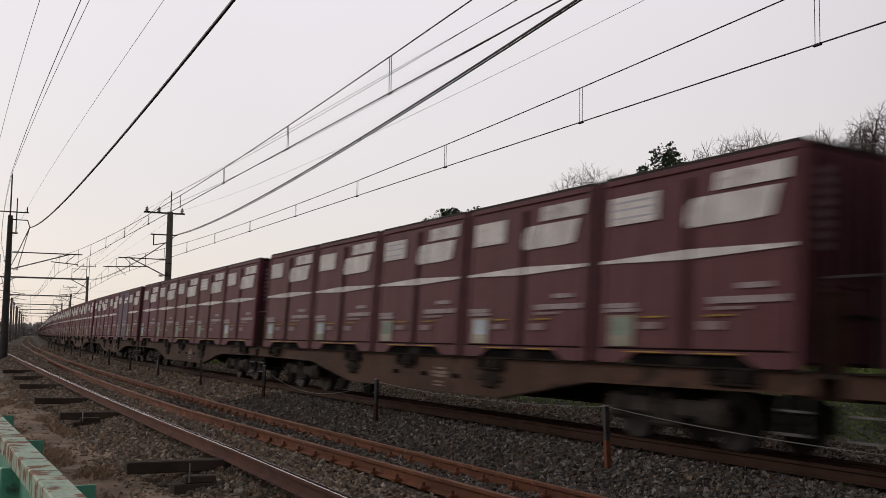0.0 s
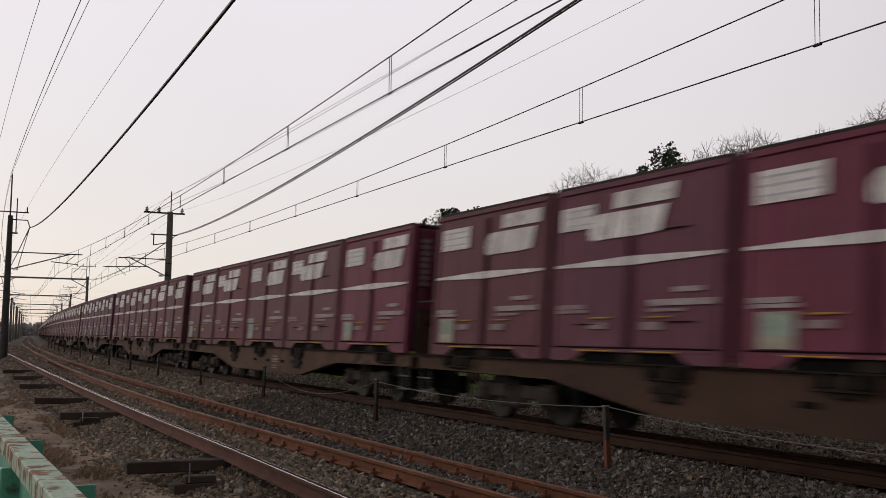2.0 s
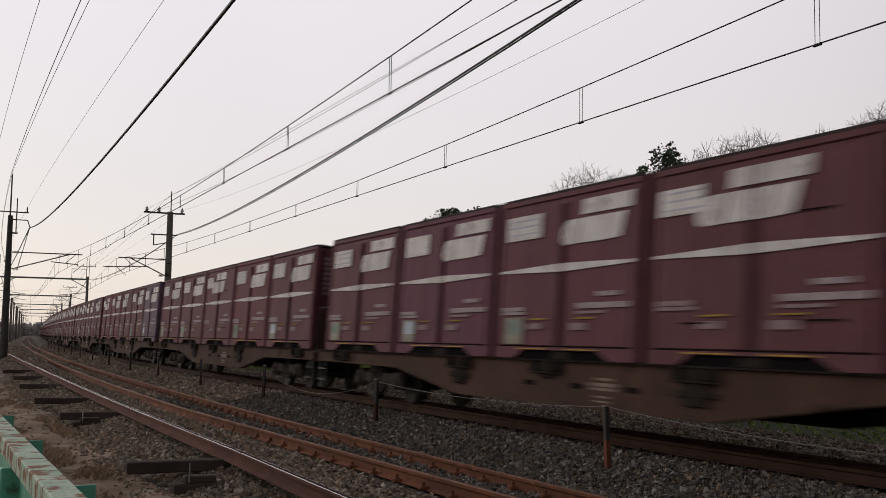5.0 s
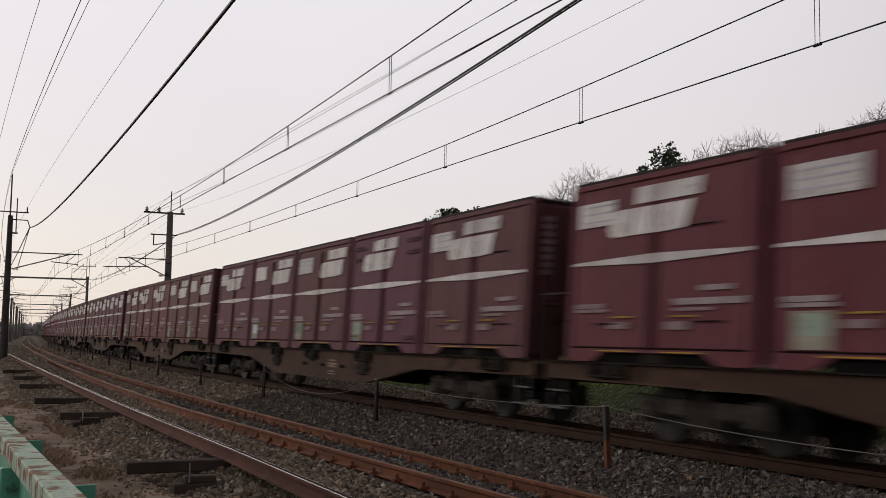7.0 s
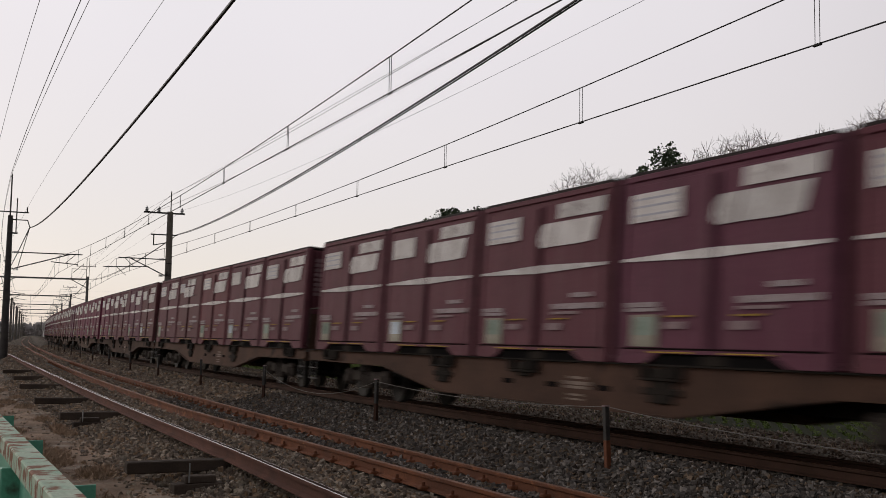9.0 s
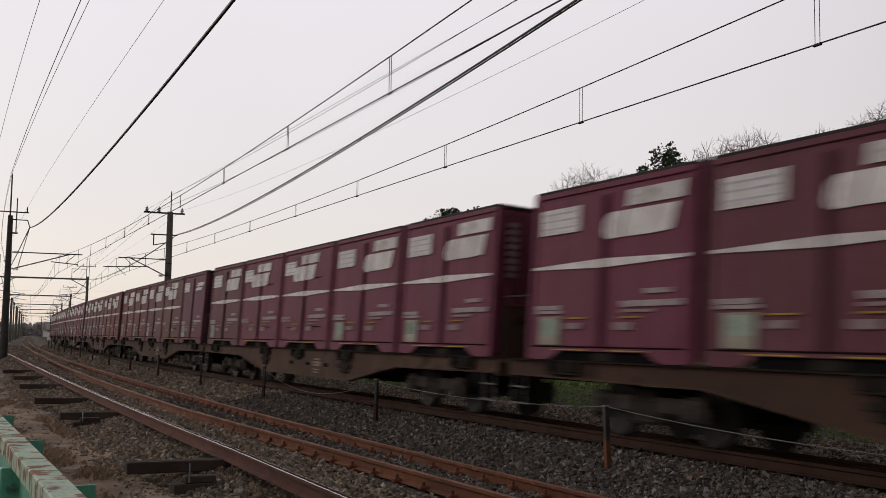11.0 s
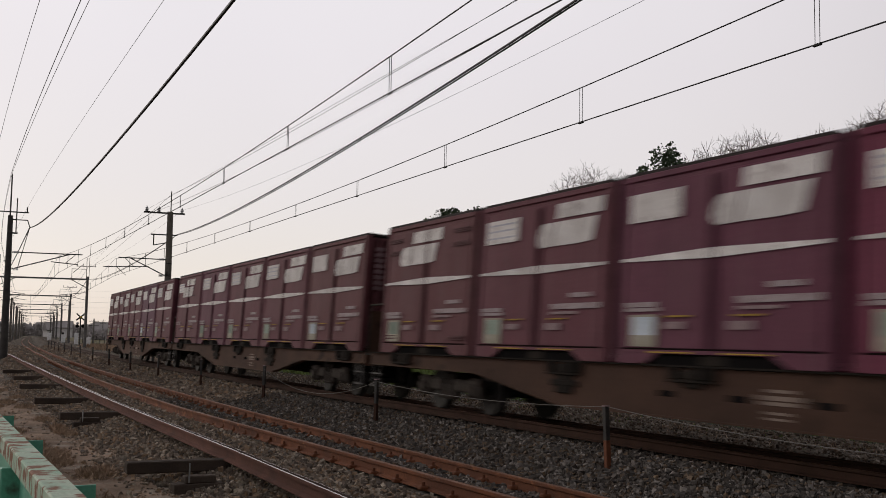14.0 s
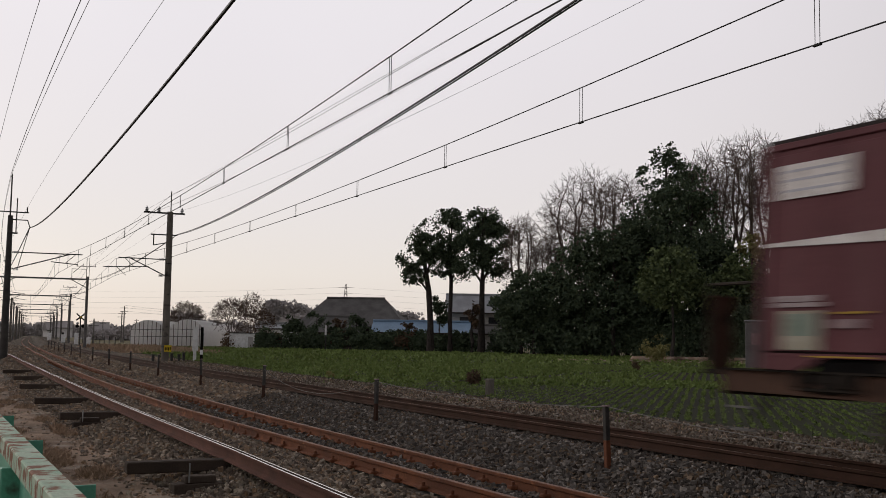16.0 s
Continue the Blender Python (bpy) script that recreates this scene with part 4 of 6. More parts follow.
def motions():
    """The train runs at a steady pace along the far track, out of the distance and past the camera."""
    times = [0.5 * k for k in range(32)] + [15.7, 15.9, 16.0]
    times = sorted(set(times))
    for i, w in enumerate(wagons):
        walk(w, [(t, wagon_pose(i, t)) for t in times])
    # wheels roll; their six-fold pattern repeats every sixth of a turn, so whole sixths are left out
    turn = math.degrees(25.35 / 0.405 / FPS) - 60.0
    for w in wagons:
        for q in w.children_recursive:
            if q.name.startswith("wheelset"):
                y = q.location.y
                walk(q, [(n / FPS, pose(0, y, 0.405, turn * n)) for n in range(int(16 * FPS) + 1)])
    for i, k, b in boxes:
        seat = Matrix.Translation((0, 2 * (L_BOX + GAP) - k * (L_BOX + GAP), 0.995))
        walk(b, [(t, wagon_pose(i, t) @ seat) for t in times])


# ---- lineside: overhead line masts ----
def arc(pa, pb, sag, n=24):
    """Points from pa to pb, each (s, lat, z), hanging by sag in the middle."""
    out = []
    for i in range(n + 1):
        v = i / n
        out.append(at(pa[0] + (pb[0] - pa[0]) * v, pa[1] + (pb[1] - pa[1]) * v, pa[2] + (pb[2] - pa[2]) * v - 4 * sag * v * (1 - v)))
    return out


def chord(pa, pb, sag, n=24):
    """As arc(), but straight in plan between its two ends, as a taut wire is."""
    a, b = at(*pa), at(*pb)
    return [a.lerp(b, i / n) - Vector((0, 0, 4 * sag * (i / n) * (1 - i / n))) for i in range(n + 1)]


def wire(label, pts, r, group="overhead wires", seg=5):
    v, f = [], []
    line_tube(v, f, pts, r, seg)
    ob = mesh_ob("overhead_wire", v, f, "wire")
    return tagged(ob, label, "wire", group)


def insulator(name, bm_pos, parent, z_up=True):
    bm = bmesh.new()
    for k in range(3):
        rod(bm, (0, 0, 0.10 * k), (0, 0, 0.10 * k + 0.07), 0.13, 0.06, seg=10)
    rod(bm, (0, 0, 0), (0, 0, 0.36), 0.03, seg=6)
    ob = part(name, bm, "galvanised", parent)
    ob.location = bm_pos
    return ob


def mast(s, lat, height, label, side, base=-0.45, r0=0.25, r1=0.19, mat="mast_concrete"):
    """A tapered concrete mast in its own space: x along lat, y along the line; side -1 reaches to smaller lat."""
    m = thing("catenary_mast", label, "railway mast", "overhead line masts", pose_at(s, False, lat, base))
    bm = bmesh.new()
    rod(bm, (0, 0, 0), (0, 0, height), r0, r1, seg=16)
    part("pole", bm, mat, m)
    for k in range(3):
        bm = bmesh.new()
        z = 1.0 + 2.7 * k
        rod(bm, (0, 0, z), (0, 0, z + 0.07), r0 + (r1 - r0) * z / height + 0.015, seg=16)
        part("steel_band", bm, "steel_dark", m)
    return m


def cantilever(m, z, reach, side, arm):
    """Hinged bracket: top tube, diagonal strut, lower registration arm."""
    x1 = side * reach
    bm = bmesh.new()
    rod(bm, (side * 0.2, 0, z), (x1, 0, z + 0.02), 0.035, seg=8)
    part("top_tube", bm, "steel_dark", m)
    bm = bmesh.new()
    rod(bm, (side * 0.2, 0, z - 1.05), (side * (reach - 0.75), 0, z), 0.035, seg=8)
    part("strut", bm, "steel_dark", m)
    bm = bmesh.new()
    rod(bm, (side * (reach + arm[0]), 0, z - 0.5), (side * (reach + arm[1]), 0, z - 0.62), 0.03, seg=8)
    part("registration_arm", bm, "steel_dark", m)
    bm = bmesh.new()
    rod(bm, (side * (reach + 0.1), 0, z - 0.58), (side * (reach - 0.5), 0, z - 1.12), 0.018, seg=6)
    rod(bm, (side * (reach - 0.4), 0, z), (side * (reach - 1.0), 0, z - 0.56), 0.02, seg=6)
    part("steady_arm", bm, "steel_dark", m)
    for q in (z, z - 1.05):
        bm = bmesh.new()
        for k in range(4):
            rod(bm, (side * (0.3 + 0.08 * k), 0, q), (side * (0.35 + 0.08 * k), 0, q), 0.075, seg=10)
        part("insulator", bm, "galvanised", m)


mr = mast(67.8, 3.34, 9.85, "dark weathered concrete mast with a crossarm, beside the far track", -1)
bm = bmesh.new()
box(bm, -0.37, 0, 9.70, 2.6, 0.1, 0.1, 0.01)
part("crossarm", bm, "steel_dark", mr)
bm = bmesh.new()
rod(bm, (0.03, 0, 9.8), (0.03, 0, 11.2), 0.035, seg=8)
part("spike", bm, "steel_dark", mr)
for x in (-1.5, -0.72, 0.75):
    insulator("insulator", (x, 0, 9.80), mr)
bm = bmesh.new()
box(bm, -0.35, 0, 8.28, 1.7, 0.08, 0.08, 0.01)
box(bm, -1.0, 0, 7.6, 0.07, 0.07, 0.7)
rod(bm, (-1.0, 0, 7.62), (0.0, 0, 7.85), 0.03, seg=6)
part("feeder_bracket", bm, "steel_dark", mr)
cantilever(mr, 6.7, 3.15, -1, (-1.9, 0.9))
bm = bmesh.new()
box(bm, 0.12, -0.3, 0.72, 0.46, 0.02, 0.42, 0.004)
ys = part("warning_plate", bm, "yellow", mr, "small yellow warning plate")
bm = bmesh.new()
for k in range(4):
    box(bm, -0.04 + 0.105 * k, -0.314, 0.80 + 0.04 * (k % 2), 0.06, 0.006, 0.2)
part("plate_print", bm, "black", ys)

ml = mast(67.8, -6.3, 9.0, "dark steel mast with stacked crossarms, beside the near track", 1, r0=0.24, r1=0.15, mat="steel_dark")
bm = bmesh.new()
rod(bm, (-0.02, 0, 8.9), (-0.02, 0, 11.6), 0.05, 0.04, seg=8)
part("spike", bm, "steel_dark", ml)
bm = bmesh.new()
box(bm, 0.05, 0, 9.2, 2.0, 0.08, 0.07, 0.01)
box(bm, 0.45, 0, 8.73, 1.1, 0.07, 0.06, 0.01)
box(bm, 0.95, 0, 9.2, 0.07, 0.07, 0.38, 0.01)
part("crossarm", bm, "steel_dark", ml)
bm = bmesh.new()
rod(bm, (0.35, 0, 8.0), (0.35, 0, 10.1), 0.035, seg=8)
box(bm, 0.15, 0, 7.9, 0.6, 0.5, 0.06, 0.01)
part("riser", bm, "steel_dark", ml)
bm = bmesh.new()
rod(bm, (1.0, 0, 8.75), (1.13, 0, 8.32), 0.03, seg=6)
rod(bm, (1.13, 0, 8.32), (0.55, 0, 5.8), 0.022, seg=6)
part("jumper_cable", bm, "wire", ml)
cantilever(ml, 6.75, 4.3, 1, (-1.85, -0.25))
bm = bmesh.new()
for k in range(12):
    rod(bm, (-0.28, -0.12, 1.8 + 0.4 * k), (0.28, -0.12, 1.8 + 0.4 * k), 0.012, seg=5)
part("step_irons", bm, "steel_dark", ml)


# gantries use a lighter grey steel, so distance haze is in their colour
def portal(s, right, left, height, beam_z):
    p = thing("portal_gantry", "grey steel portal gantry spanning both tracks, haze in its colour", "railway gantry", "portal gantries", pose_at(s, False, 0, -0.45))
    for x in (right, left):
        bm = bmesh.new()
        rod(bm, (x, 0, 0), (x, 0, beam_z + 0.45), 0.19, 0.15, seg=12)
        part("post", bm, "steel_grey", p)
        for d in (-0.16, 0.16):
            bm = bmesh.new()
            rod(bm, (x + d, 0, beam_z), (x + d, 0, height), 0.035, seg=6)
            part("spike", bm, "steel_grey", p)
    bm = bmesh.new()
    box(bm, (right + left) / 2, 0, beam_z, right - left, 0.2, 0.2, 0.03)
    part("beam", bm, "steel_grey", p)
    for x0, sd in ((right, -1), (left, 1)):
        bm = bmesh.new()
        rod(bm, (x0, 0, beam_z - 1.0), (x0 + sd * 1.9, 0, beam_z), 0.05, seg=6)
        part("knee_brace", bm, "steel_grey", p)
    bm = bmesh.new()
    for x in (right - 1.9, right - 0.15):
        box(bm, x, 0, beam_z + 0.1, 0.06, 0.06, 1.3)
    box(bm, right - 1.0, 0, beam_z + 1.35, 1.8, 0.06, 0.06)
    part("wire_frame", bm, "steel_grey", p)
    bm = bmesh.new()
    box(bm, right - 0.2, 0, beam_z + 1.7, 2.4, 0.07, 0.07)
    for x in (right - 1.3, right - 0.6, right + 0.9):
        box(bm, x, 0, beam_z + 1.75, 0.08, 0.08, 0.32)
    part("crossarm", bm, "steel_grey", p)
    for x0, sd in ((right, -1), (left, 1)):
        bm = bmesh.new()
        rod(bm, (x0, 0, 6.0), (x0 + sd * 2.6, 0, 6.6), 0.035, seg=6)
        rod(bm, (x0, 0, 7.0), (x0 + sd * 3.2, 0, 6.6), 0.035, seg=6)
        rod(bm, (x0 + sd * 2.0, 0, 6.05), (x0 + sd * 3.4, 0, 5.85), 0.03, seg=6)
        part("cantilever", bm, "steel_grey", p)
    return p


for s, r, h in ((136.0, 3.0, 11.4), (200.0, 3.2, 10.6), (262.0, 3.2, 10.6), (320.0, 3.3, 10.4), (380.0, 3.3, 10.4), (440.0, 3.3, 10.4)):
    portal(s, r, -7.4, h, 8.55)
    if s > 190:
        for q, lt in ((s + 31, 4.0), (s + 12, -7.0)):
            m = mast(q, lt, 8.5, "slim grey mast far down the line", 1)
            bm = bmesh.new()
            box(bm, 0, 0, 8.0, 1.8, 0.08, 0.08)
            part("crossarm", bm, "steel_grey", m)

# contact and messenger wires with their droppers, for each track
for name, lat0, lat1, lat2, low_z in (("far", 0.12, 0.0, 0.1, 5.075), ("near", -3.58, -3.42, -3.6, 5.1)):
    ends = [(-62.0, lat0), (0.0, lat0), (67.8, lat1), (136.0, lat2), (200.0, lat2), (262.0, lat2), (320.0, lat2), (380.0, lat2), (440.0, lat2)]
    c_pts, m_pts = [], []
    for (sa, la), (sb, lb) in zip(ends, ends[1:]):
        c_pts += chord((sa, la, low_z), (sb, lb, low_z), 0, 8)[1 if c_pts else 0:]
        m_pts += chord((sa, la, 6.17), (sb, lb, 6.17), 0.75)[1 if m_pts else 0:]
    wire(f"thin dark contact wire above the {name} track", c_pts, 0.011)
    wire(f"dark messenger wire above the {name} track", m_pts, 0.0105)
    first = 8.95 if name == "far" else 8.8
    for k in range(-1, 22):
        s = first + 5.3 * k
        (sa, la), (sb, lb) = next((p, q) for p, q in zip(ends, ends[1:]) if p[0] <= s < q[0])
        v = (s - sa) / (sb - sa)
        low = at(sa, la, low_z).lerp(at(sb, lb, low_z), v)
        up = low + Vector((0, 0, 6.17 - low_z - 4 * 0.75 * v * (1 - v)))
        along = (at(sb, lb) - at(sa, la)).normalized()
        bm = bmesh.new()
        for d in (-0.04, 0.04):
            rod(bm, low + along * d, up + along * d, 0.006, seg=4)
        rod(bm, low - along * 0.06 - Vector((0, 0, 0.01)), low + along * 0.06 - Vector((0, 0, 0.01)), 0.022, seg=6)
        tagged(part("dropper", bm, "wire"), "thin paired dropper between messenger and contact wire", "dropper", "droppers")

# feeders, earth wires and cables strung from mast to mast
for label, a, b, sag, r in (
        ("thick black feeder cable", (67.8, 3.87, 7.95), (0, -0.53, 7.95), 1.08, 0.024),
        ("thick black feeder cable", (67.8, 3.80, 7.88), (0, -0.45, 7.98), 1.12, 0.018),
        ("thin grey line wire", (67.8, 4.10, 9.56), (0, 4.27, 9.56), 1.04, 0.0055),
        ("thin grey line wire", (67.8, 3.37, 10.54), (0, 3.47, 10.53), 0.76, 0.009),
        ("thin grey line wire", (67.8, 2.58, 9.45), (0, 2.64, 9.4), 0.83, 0.009),
        ("thin grey line wire", (67.8, 1.80, 9.45), (0, 2.5, 9.4), 0.40, 0.007),
        ("thick black cable sagging from its mast", (67.8, -5.17, 7.87), (0, -5.24, 7.79), 1.51, 0.033),
        ("thin grey line wire", (67.8, -5.36, 9.09), (0, -4.99, 9.09), 0.48, 0.0055),
        ("thin grey line wire", (67.8, -6.36, 11.07), (0, -5.55, 11.07), 0.52, 0.010),
        ("thin grey line wire", (67.8, -6.42, 11.0), (0, -5.95, 11.02), 0.59, 0.013),
        ("thin grey line wire", (67.8, -7.4, 11.34), (0, -6.83, 11.38), 0.6, 0.009)):
    back = arc((-62, b[1], b[2]), b, sag)
    pts = back + arc(b, a, sag)[1:]
    end = (136.0, 3.0 if a[1] > 0 else -7.0, a[2] + 0.3)
    pts += arc(a, end, sag * 0.8)[1:]
    pts += arc(end, (200.0, end[1], end[2]), 0.7)[1:] + arc((200.0, end[1], end[2]), (262.0, end[1], end[2]), 0.7)[1:]
    wire(label, pts, r, "line wires")

# ---- guard posts and their sagging wire between the tracks ----
POSTS = [10.4, 17.7, 25.0, 31.9, 39.2, 46.0, 53.3, 61.0, 68.8, 76.3, 84.0, 91.5, 99.0, 107.0, 115.0]
for i, s in enumerate(POSTS):
    h = (0.77, 0.80, 0.84)[i] if i < 3 else 0.84
    p = thing("guard_post", "slim dark steel post with a rust-red foot in the ballast" if i == 0 else "slim dark steel post standing in the ballast", "post", "guard posts", pose_at(s, False, -1.78, -0.24) @ pose(0, 0, 0, (i * 37 % 5 - 2) * 0.8, (i * 53 % 5 - 2) * 0.7, i * 23))
    bm = bmesh.new()
    box(bm, 0, 0, 0.36, 0.065, 0.065, h - 0.36, 0.006)
    part("shaft", bm, "steel_dark", p)
    bm = bmesh.new()
    box(bm, 0, 0, -0.1, 0.067, 0.067, 0.46, 0.006)
    part("foot", bm, "rail_rust" if i == 0 else "rail_dark", p, "rust-red lower part" if i == 0 else "")
    bm = bmesh.new()
    box(bm, 0, 0, h, 0.074, 0.074, 0.018, 0.003)
    part("cap", bm, "mark_dim", p)
for i, (a, b) in enumerate(zip([2.4] + POSTS[:2], POSTS[:3])):
    sag = (0.16, 0.10, 0.40)[i]
    v, f = [], []
    line_tube(v, f, arc((a, -1.78, 0.53), (b, -1.78, 0.53), sag, 16), 0.005, 5)
    tagged(mesh_ob("guard_wire", v, f, "wire_rope"), "thin pale wire rope slung between guard posts", "wire rope", "guard wires")

# ---- timber sleepers under the near rails ----
rng = random.Random(3)
sl = bmesh.new()
box(sl, 0, 0, 0.015, 1.45, 0.2, 0.135, 0.012)
proto = part("sleeper", sl, "timber")
tagged(proto, "blackened old timber sleeper under the bright rail", "sleeper", "long timber sleepers")
for i, s in enumerate([12.25, 20.3, 24.9, 31.7, 37.8, 44.0]):
    o = proto if i == 0 else copy_thing(proto, Matrix())
    lat = R1(s)[0] + rng.uniform(-0.1, 0.1)
    o.matrix_basis = pose_at(s, False, lat - 0.42, -0.285) @ pose(0, 0, 0, 0, rng.uniform(-1, 1), rng.uniform(-2, 2))
for i, s in enumerate([11.35, 19.8]):
    bm = bmesh.new()
    box(bm, 0, 0, 0, 0.55, 0.2, 0.14, 0.01)
    box(bm, 0.02, 0.0, 0.14, 0.34, 0.16, 0.08, 0.01)
    st = tagged(part("timber_block", bm, "timber"), "short broken timber blocks beside the sleeper", "timber", "timber blocks")
    st.matrix_basis = pose_at(s, False, -6.62, -0.42)
    bm = bmesh.new()
    rod(bm, (-0.12, -0.12, 0.16), (-0.12, -0.13, 0.37), 0.010, seg=6)
    part("spike", bm, "galvanised", st, "pale steel spike")
cs = bmesh.new()
box(cs, 0, 0, 0, 1.5, 0.22, 0.14, 0.02)
proto = part("concrete_sleeper", cs, "concrete")
tagged(proto, "dusty concrete sleeper half buried in ballast", "sleeper", "near track sleepers")
clip_mesh = bmesh.new()
box(clip_mesh, 0, 0, 0, 0.10, 0.09, 0.045, 0.012)
rod(clip_mesh, (0, 0, 0.04), (0, 0, 0.085), 0.018, seg=6)
clip_proto = part("rail_clip", clip_mesh, "rail_rust", proto, "rusty rail clip with bolt")
clip_data = clip_proto.data
clip_proto.location = (-0.42, 0, 0.165)
s = 2.0
first = True
while s < 58:
    o = proto if first else tagged(new("concrete_sleeper", proto.data), proto["label"], "sleeper", "near track sleepers")
    a2, a3 = R2(s), R3(s)
    o.matrix_basis = pose_at(s, False, (a2[0] + a3[0]) / 2, -0.395) @ pose(0, 0, 0, 0, 2.6, 0)
    for x in (-0.635, -0.43, 0.43, 0.635):
        if first and x == -0.43:
            continue
        k = new("rail_clip", clip_data)
        k.parent = o
        k.location = (x, 0, 0.165)
    first = False
    s += 0.62
cs = bmesh.new()
box(cs, 0, 0, 0, 2.0, 0.22, 0.14, 0.02)
# dark timber colour gives these concrete sleepers the shade below the train
proto = part("concrete_sleeper", cs, "timber")
tagged(proto, "concrete sleeper of the far track, coloured dark as in shade", "sleeper", "far track sleepers")
s, first = -6.0, True
while s < 60:
    o = proto if first else copy_thing(proto, Matrix())
    first = False
    o.matrix_basis = pose_at(s, True) @ Matrix.Translation((0, 0, -0.32))
    s += 0.65

# ---- green bridge girder beside the camera ----
gd = thing("bridge_girder", "green painted steel bridge girder, chipped and rusting along its top", "girder", where=pose(0.465, 0, -0.45, 0, 0, -0.45))
bm = bmesh.new()
box(bm, 0, 5.0, 1.185, 0.105, 16.0, 0.085, 0.006)
part("top_flange", bm, "green_top", gd, "green flange worn down to bare rusty metal")
bm = bmesh.new()
box(bm, 0.0, 5.0, 0.0, 0.014, 16.0, 1.185)
part("web", bm, "green", gd)
for k in range(9):
    y = -1.31 + 1.87 * k
    bm = bmesh.new()
    box(bm, 0.107, y - 0.01, 0.0, 0.2, 0.014, 1.19)
    part("bracket", bm, "green", gd)
    bm = bmesh.new()
    box(bm, -0.045, y + 0.75, 0.0, 0.085, 0.06, 1.18, 0.004)
    part("stiffener", bm, "green", gd)

# ---- loose stones, one mesh of many ----
def stones(name, label, n, area, size, mat, seed, height):
    """n irregular stones strewn over area(rng) -> (s, lat)."""
    rs = np.random.RandomState(seed)
    ico = np.array([(x, y, z) for x in (-1, 1) for y in (-1, 1) for z in (-1, 1)]) * 0.72
    tri = np.array([(0, 1, 3), (0, 3, 2), (4, 6, 7), (4, 7, 5), (0, 4, 5), (0, 5, 1), (2, 3, 7), (2, 7, 6), (0, 2, 6), (0, 6, 4), (1, 5, 7), (1, 7, 3)])
    sl = area(rs, n)
    xs, ys, th = np.interp(sl[:, 0], S_AXIS, _x), np.interp(sl[:, 0], S_AXIS, _y), np.interp(sl[:, 0], S_AXIS, _th)
    pos = np.stack([xs + sl[:, 1] * np.cos(th), ys - sl[:, 1] * np.sin(th), height(sl[:, 0], sl[:, 1]) + rs.uniform(-0.014, 0.016, n)], 1)
    sz = size * rs.uniform(0.45, 1.4, (n, 1, 1)) * rs.uniform(0.45, 1.5, (n, 1, 3)) * 0.55
    v = ico[None] * sz * rs.uniform(0.35, 1.3, (n, 8, 3))
    a = rs.uniform(0, 6.28, n)
    b = rs.uniform(-1.3, 1.3, n)
    ca, sa, cb, sb = np.cos(a), np.sin(a), np.cos(b), np.sin(b)
    x, y, z = v[..., 0], v[..., 1], v[..., 2]
    y, z = y * cb[:, None] - z * sb[:, None], y * sb[:, None] + z * cb[:, None]
    x, y = x * ca[:, None] - y * sa[:, None], x * sa[:, None] + y * ca[:, None]
    v = np.stack([x, y, z], 2) + pos[:, None]
    f = (tri[None] + (np.arange(n) * 8)[:, None, None]).reshape(-1, 3)
    me = bpy.data.meshes.new(name)
    me.vertices.add(n * 8)
    me.vertices.foreach_set("co", v.reshape(-1).astype(np.float32))
    me.loops.add(len(f) * 3)
    me.loops.foreach_set("vertex_index", f.reshape(-1).astype(np.int32))
    me.polygons.add(len(f))
    me.polygons.foreach_set("loop_start", np.arange(0, len(f) * 3, 3, dtype=np.int32))
    me.update(calc_edges=True)
    me.shade_flat()
    me.materials.append(M[mat])
    return tagged(new(name, me), label, "stones", kind="stuff")


BED_LAT = [-8.6, -7.0, -6.5, -5.9, -5.2, -4.6, -4.0, -3.4, -2.9, -2.4, -1.9, -1.45, -0.6, 0.6, 1.5, 2.1, 2.8, 3.4, 4.7, 5.1]
BED_Z = [-0.42, -0.42, -0.34, -0.22, -0.225, -0.225, -0.26, -0.31, -0.38, -0.36, -0.25, -0.16, -0.165, -0.22, -0.25, -0.36, -0.39, -0.34, -0.325, -0.325]


def bed_height(s, lat):
    return np.interp(lat, BED_LAT, BED_Z) + 0.012


def strip(s0, s1, l0, l1, power=1.0):
    def area(rs, n):
        return np.stack([s0 + (s1 - s0) * rs.uniform(0, 1, n) ** power, rs.uniform(l0, l1, n)], 1)
    return area


stones("ballast_stones", "grey crushed ballast stones between the tracks", 35000, strip(4.5, 26, -4.2, -0.75, 1.35), 0.055, "ballast_grey_shaded", 1, bed_height)
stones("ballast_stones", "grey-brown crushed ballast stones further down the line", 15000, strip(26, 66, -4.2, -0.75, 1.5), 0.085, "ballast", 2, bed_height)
stones("ballast_stones", "grey-brown ballast stones around the bright rail", 16000, strip(5, 24, -6.75, -4.9, 1.25), 0.05, "ballast", 3, bed_height)
stones("ballast_stones", "ballast stones around the bright rail further on", 6000, strip(24, 60, -6.75, -4.7, 1.4), 0.07, "ballast", 4, bed_height)
stones("ballast_stones", "ballast stones along the field side of the far track", 4000, strip(6, 40, 0.75, 2.4, 1.6), 0.075, "ballast_grey_shaded", 5, bed_height)
stones("ballast_stones", "dark brown ballast stones between the far rails, train shade in their colour", 7000, strip(5, 40, -0.75, 0.75, 1.3), 0.065, "ballast_train_shade", 7, bed_height)
stones("ballast_stones", "pale gravel strip between the far track and the field", 12000, strip(6, 70, 2.4, 5.1, 1.5), 0.055, "pale_stone", 8, bed_height)
stones("ballast_stones", "brown ballast stones far down both tracks", 9000, strip(58, 135, -6.4, -0.7, 1.3), 0.15, "ballast", 10, bed_height)
stones("loose_stones", "scattered small stones on trodden earth", 1500, strip(8, 34, -8.6, -6.6, 1.2), 0.05, "ballast", 6, bed_height)

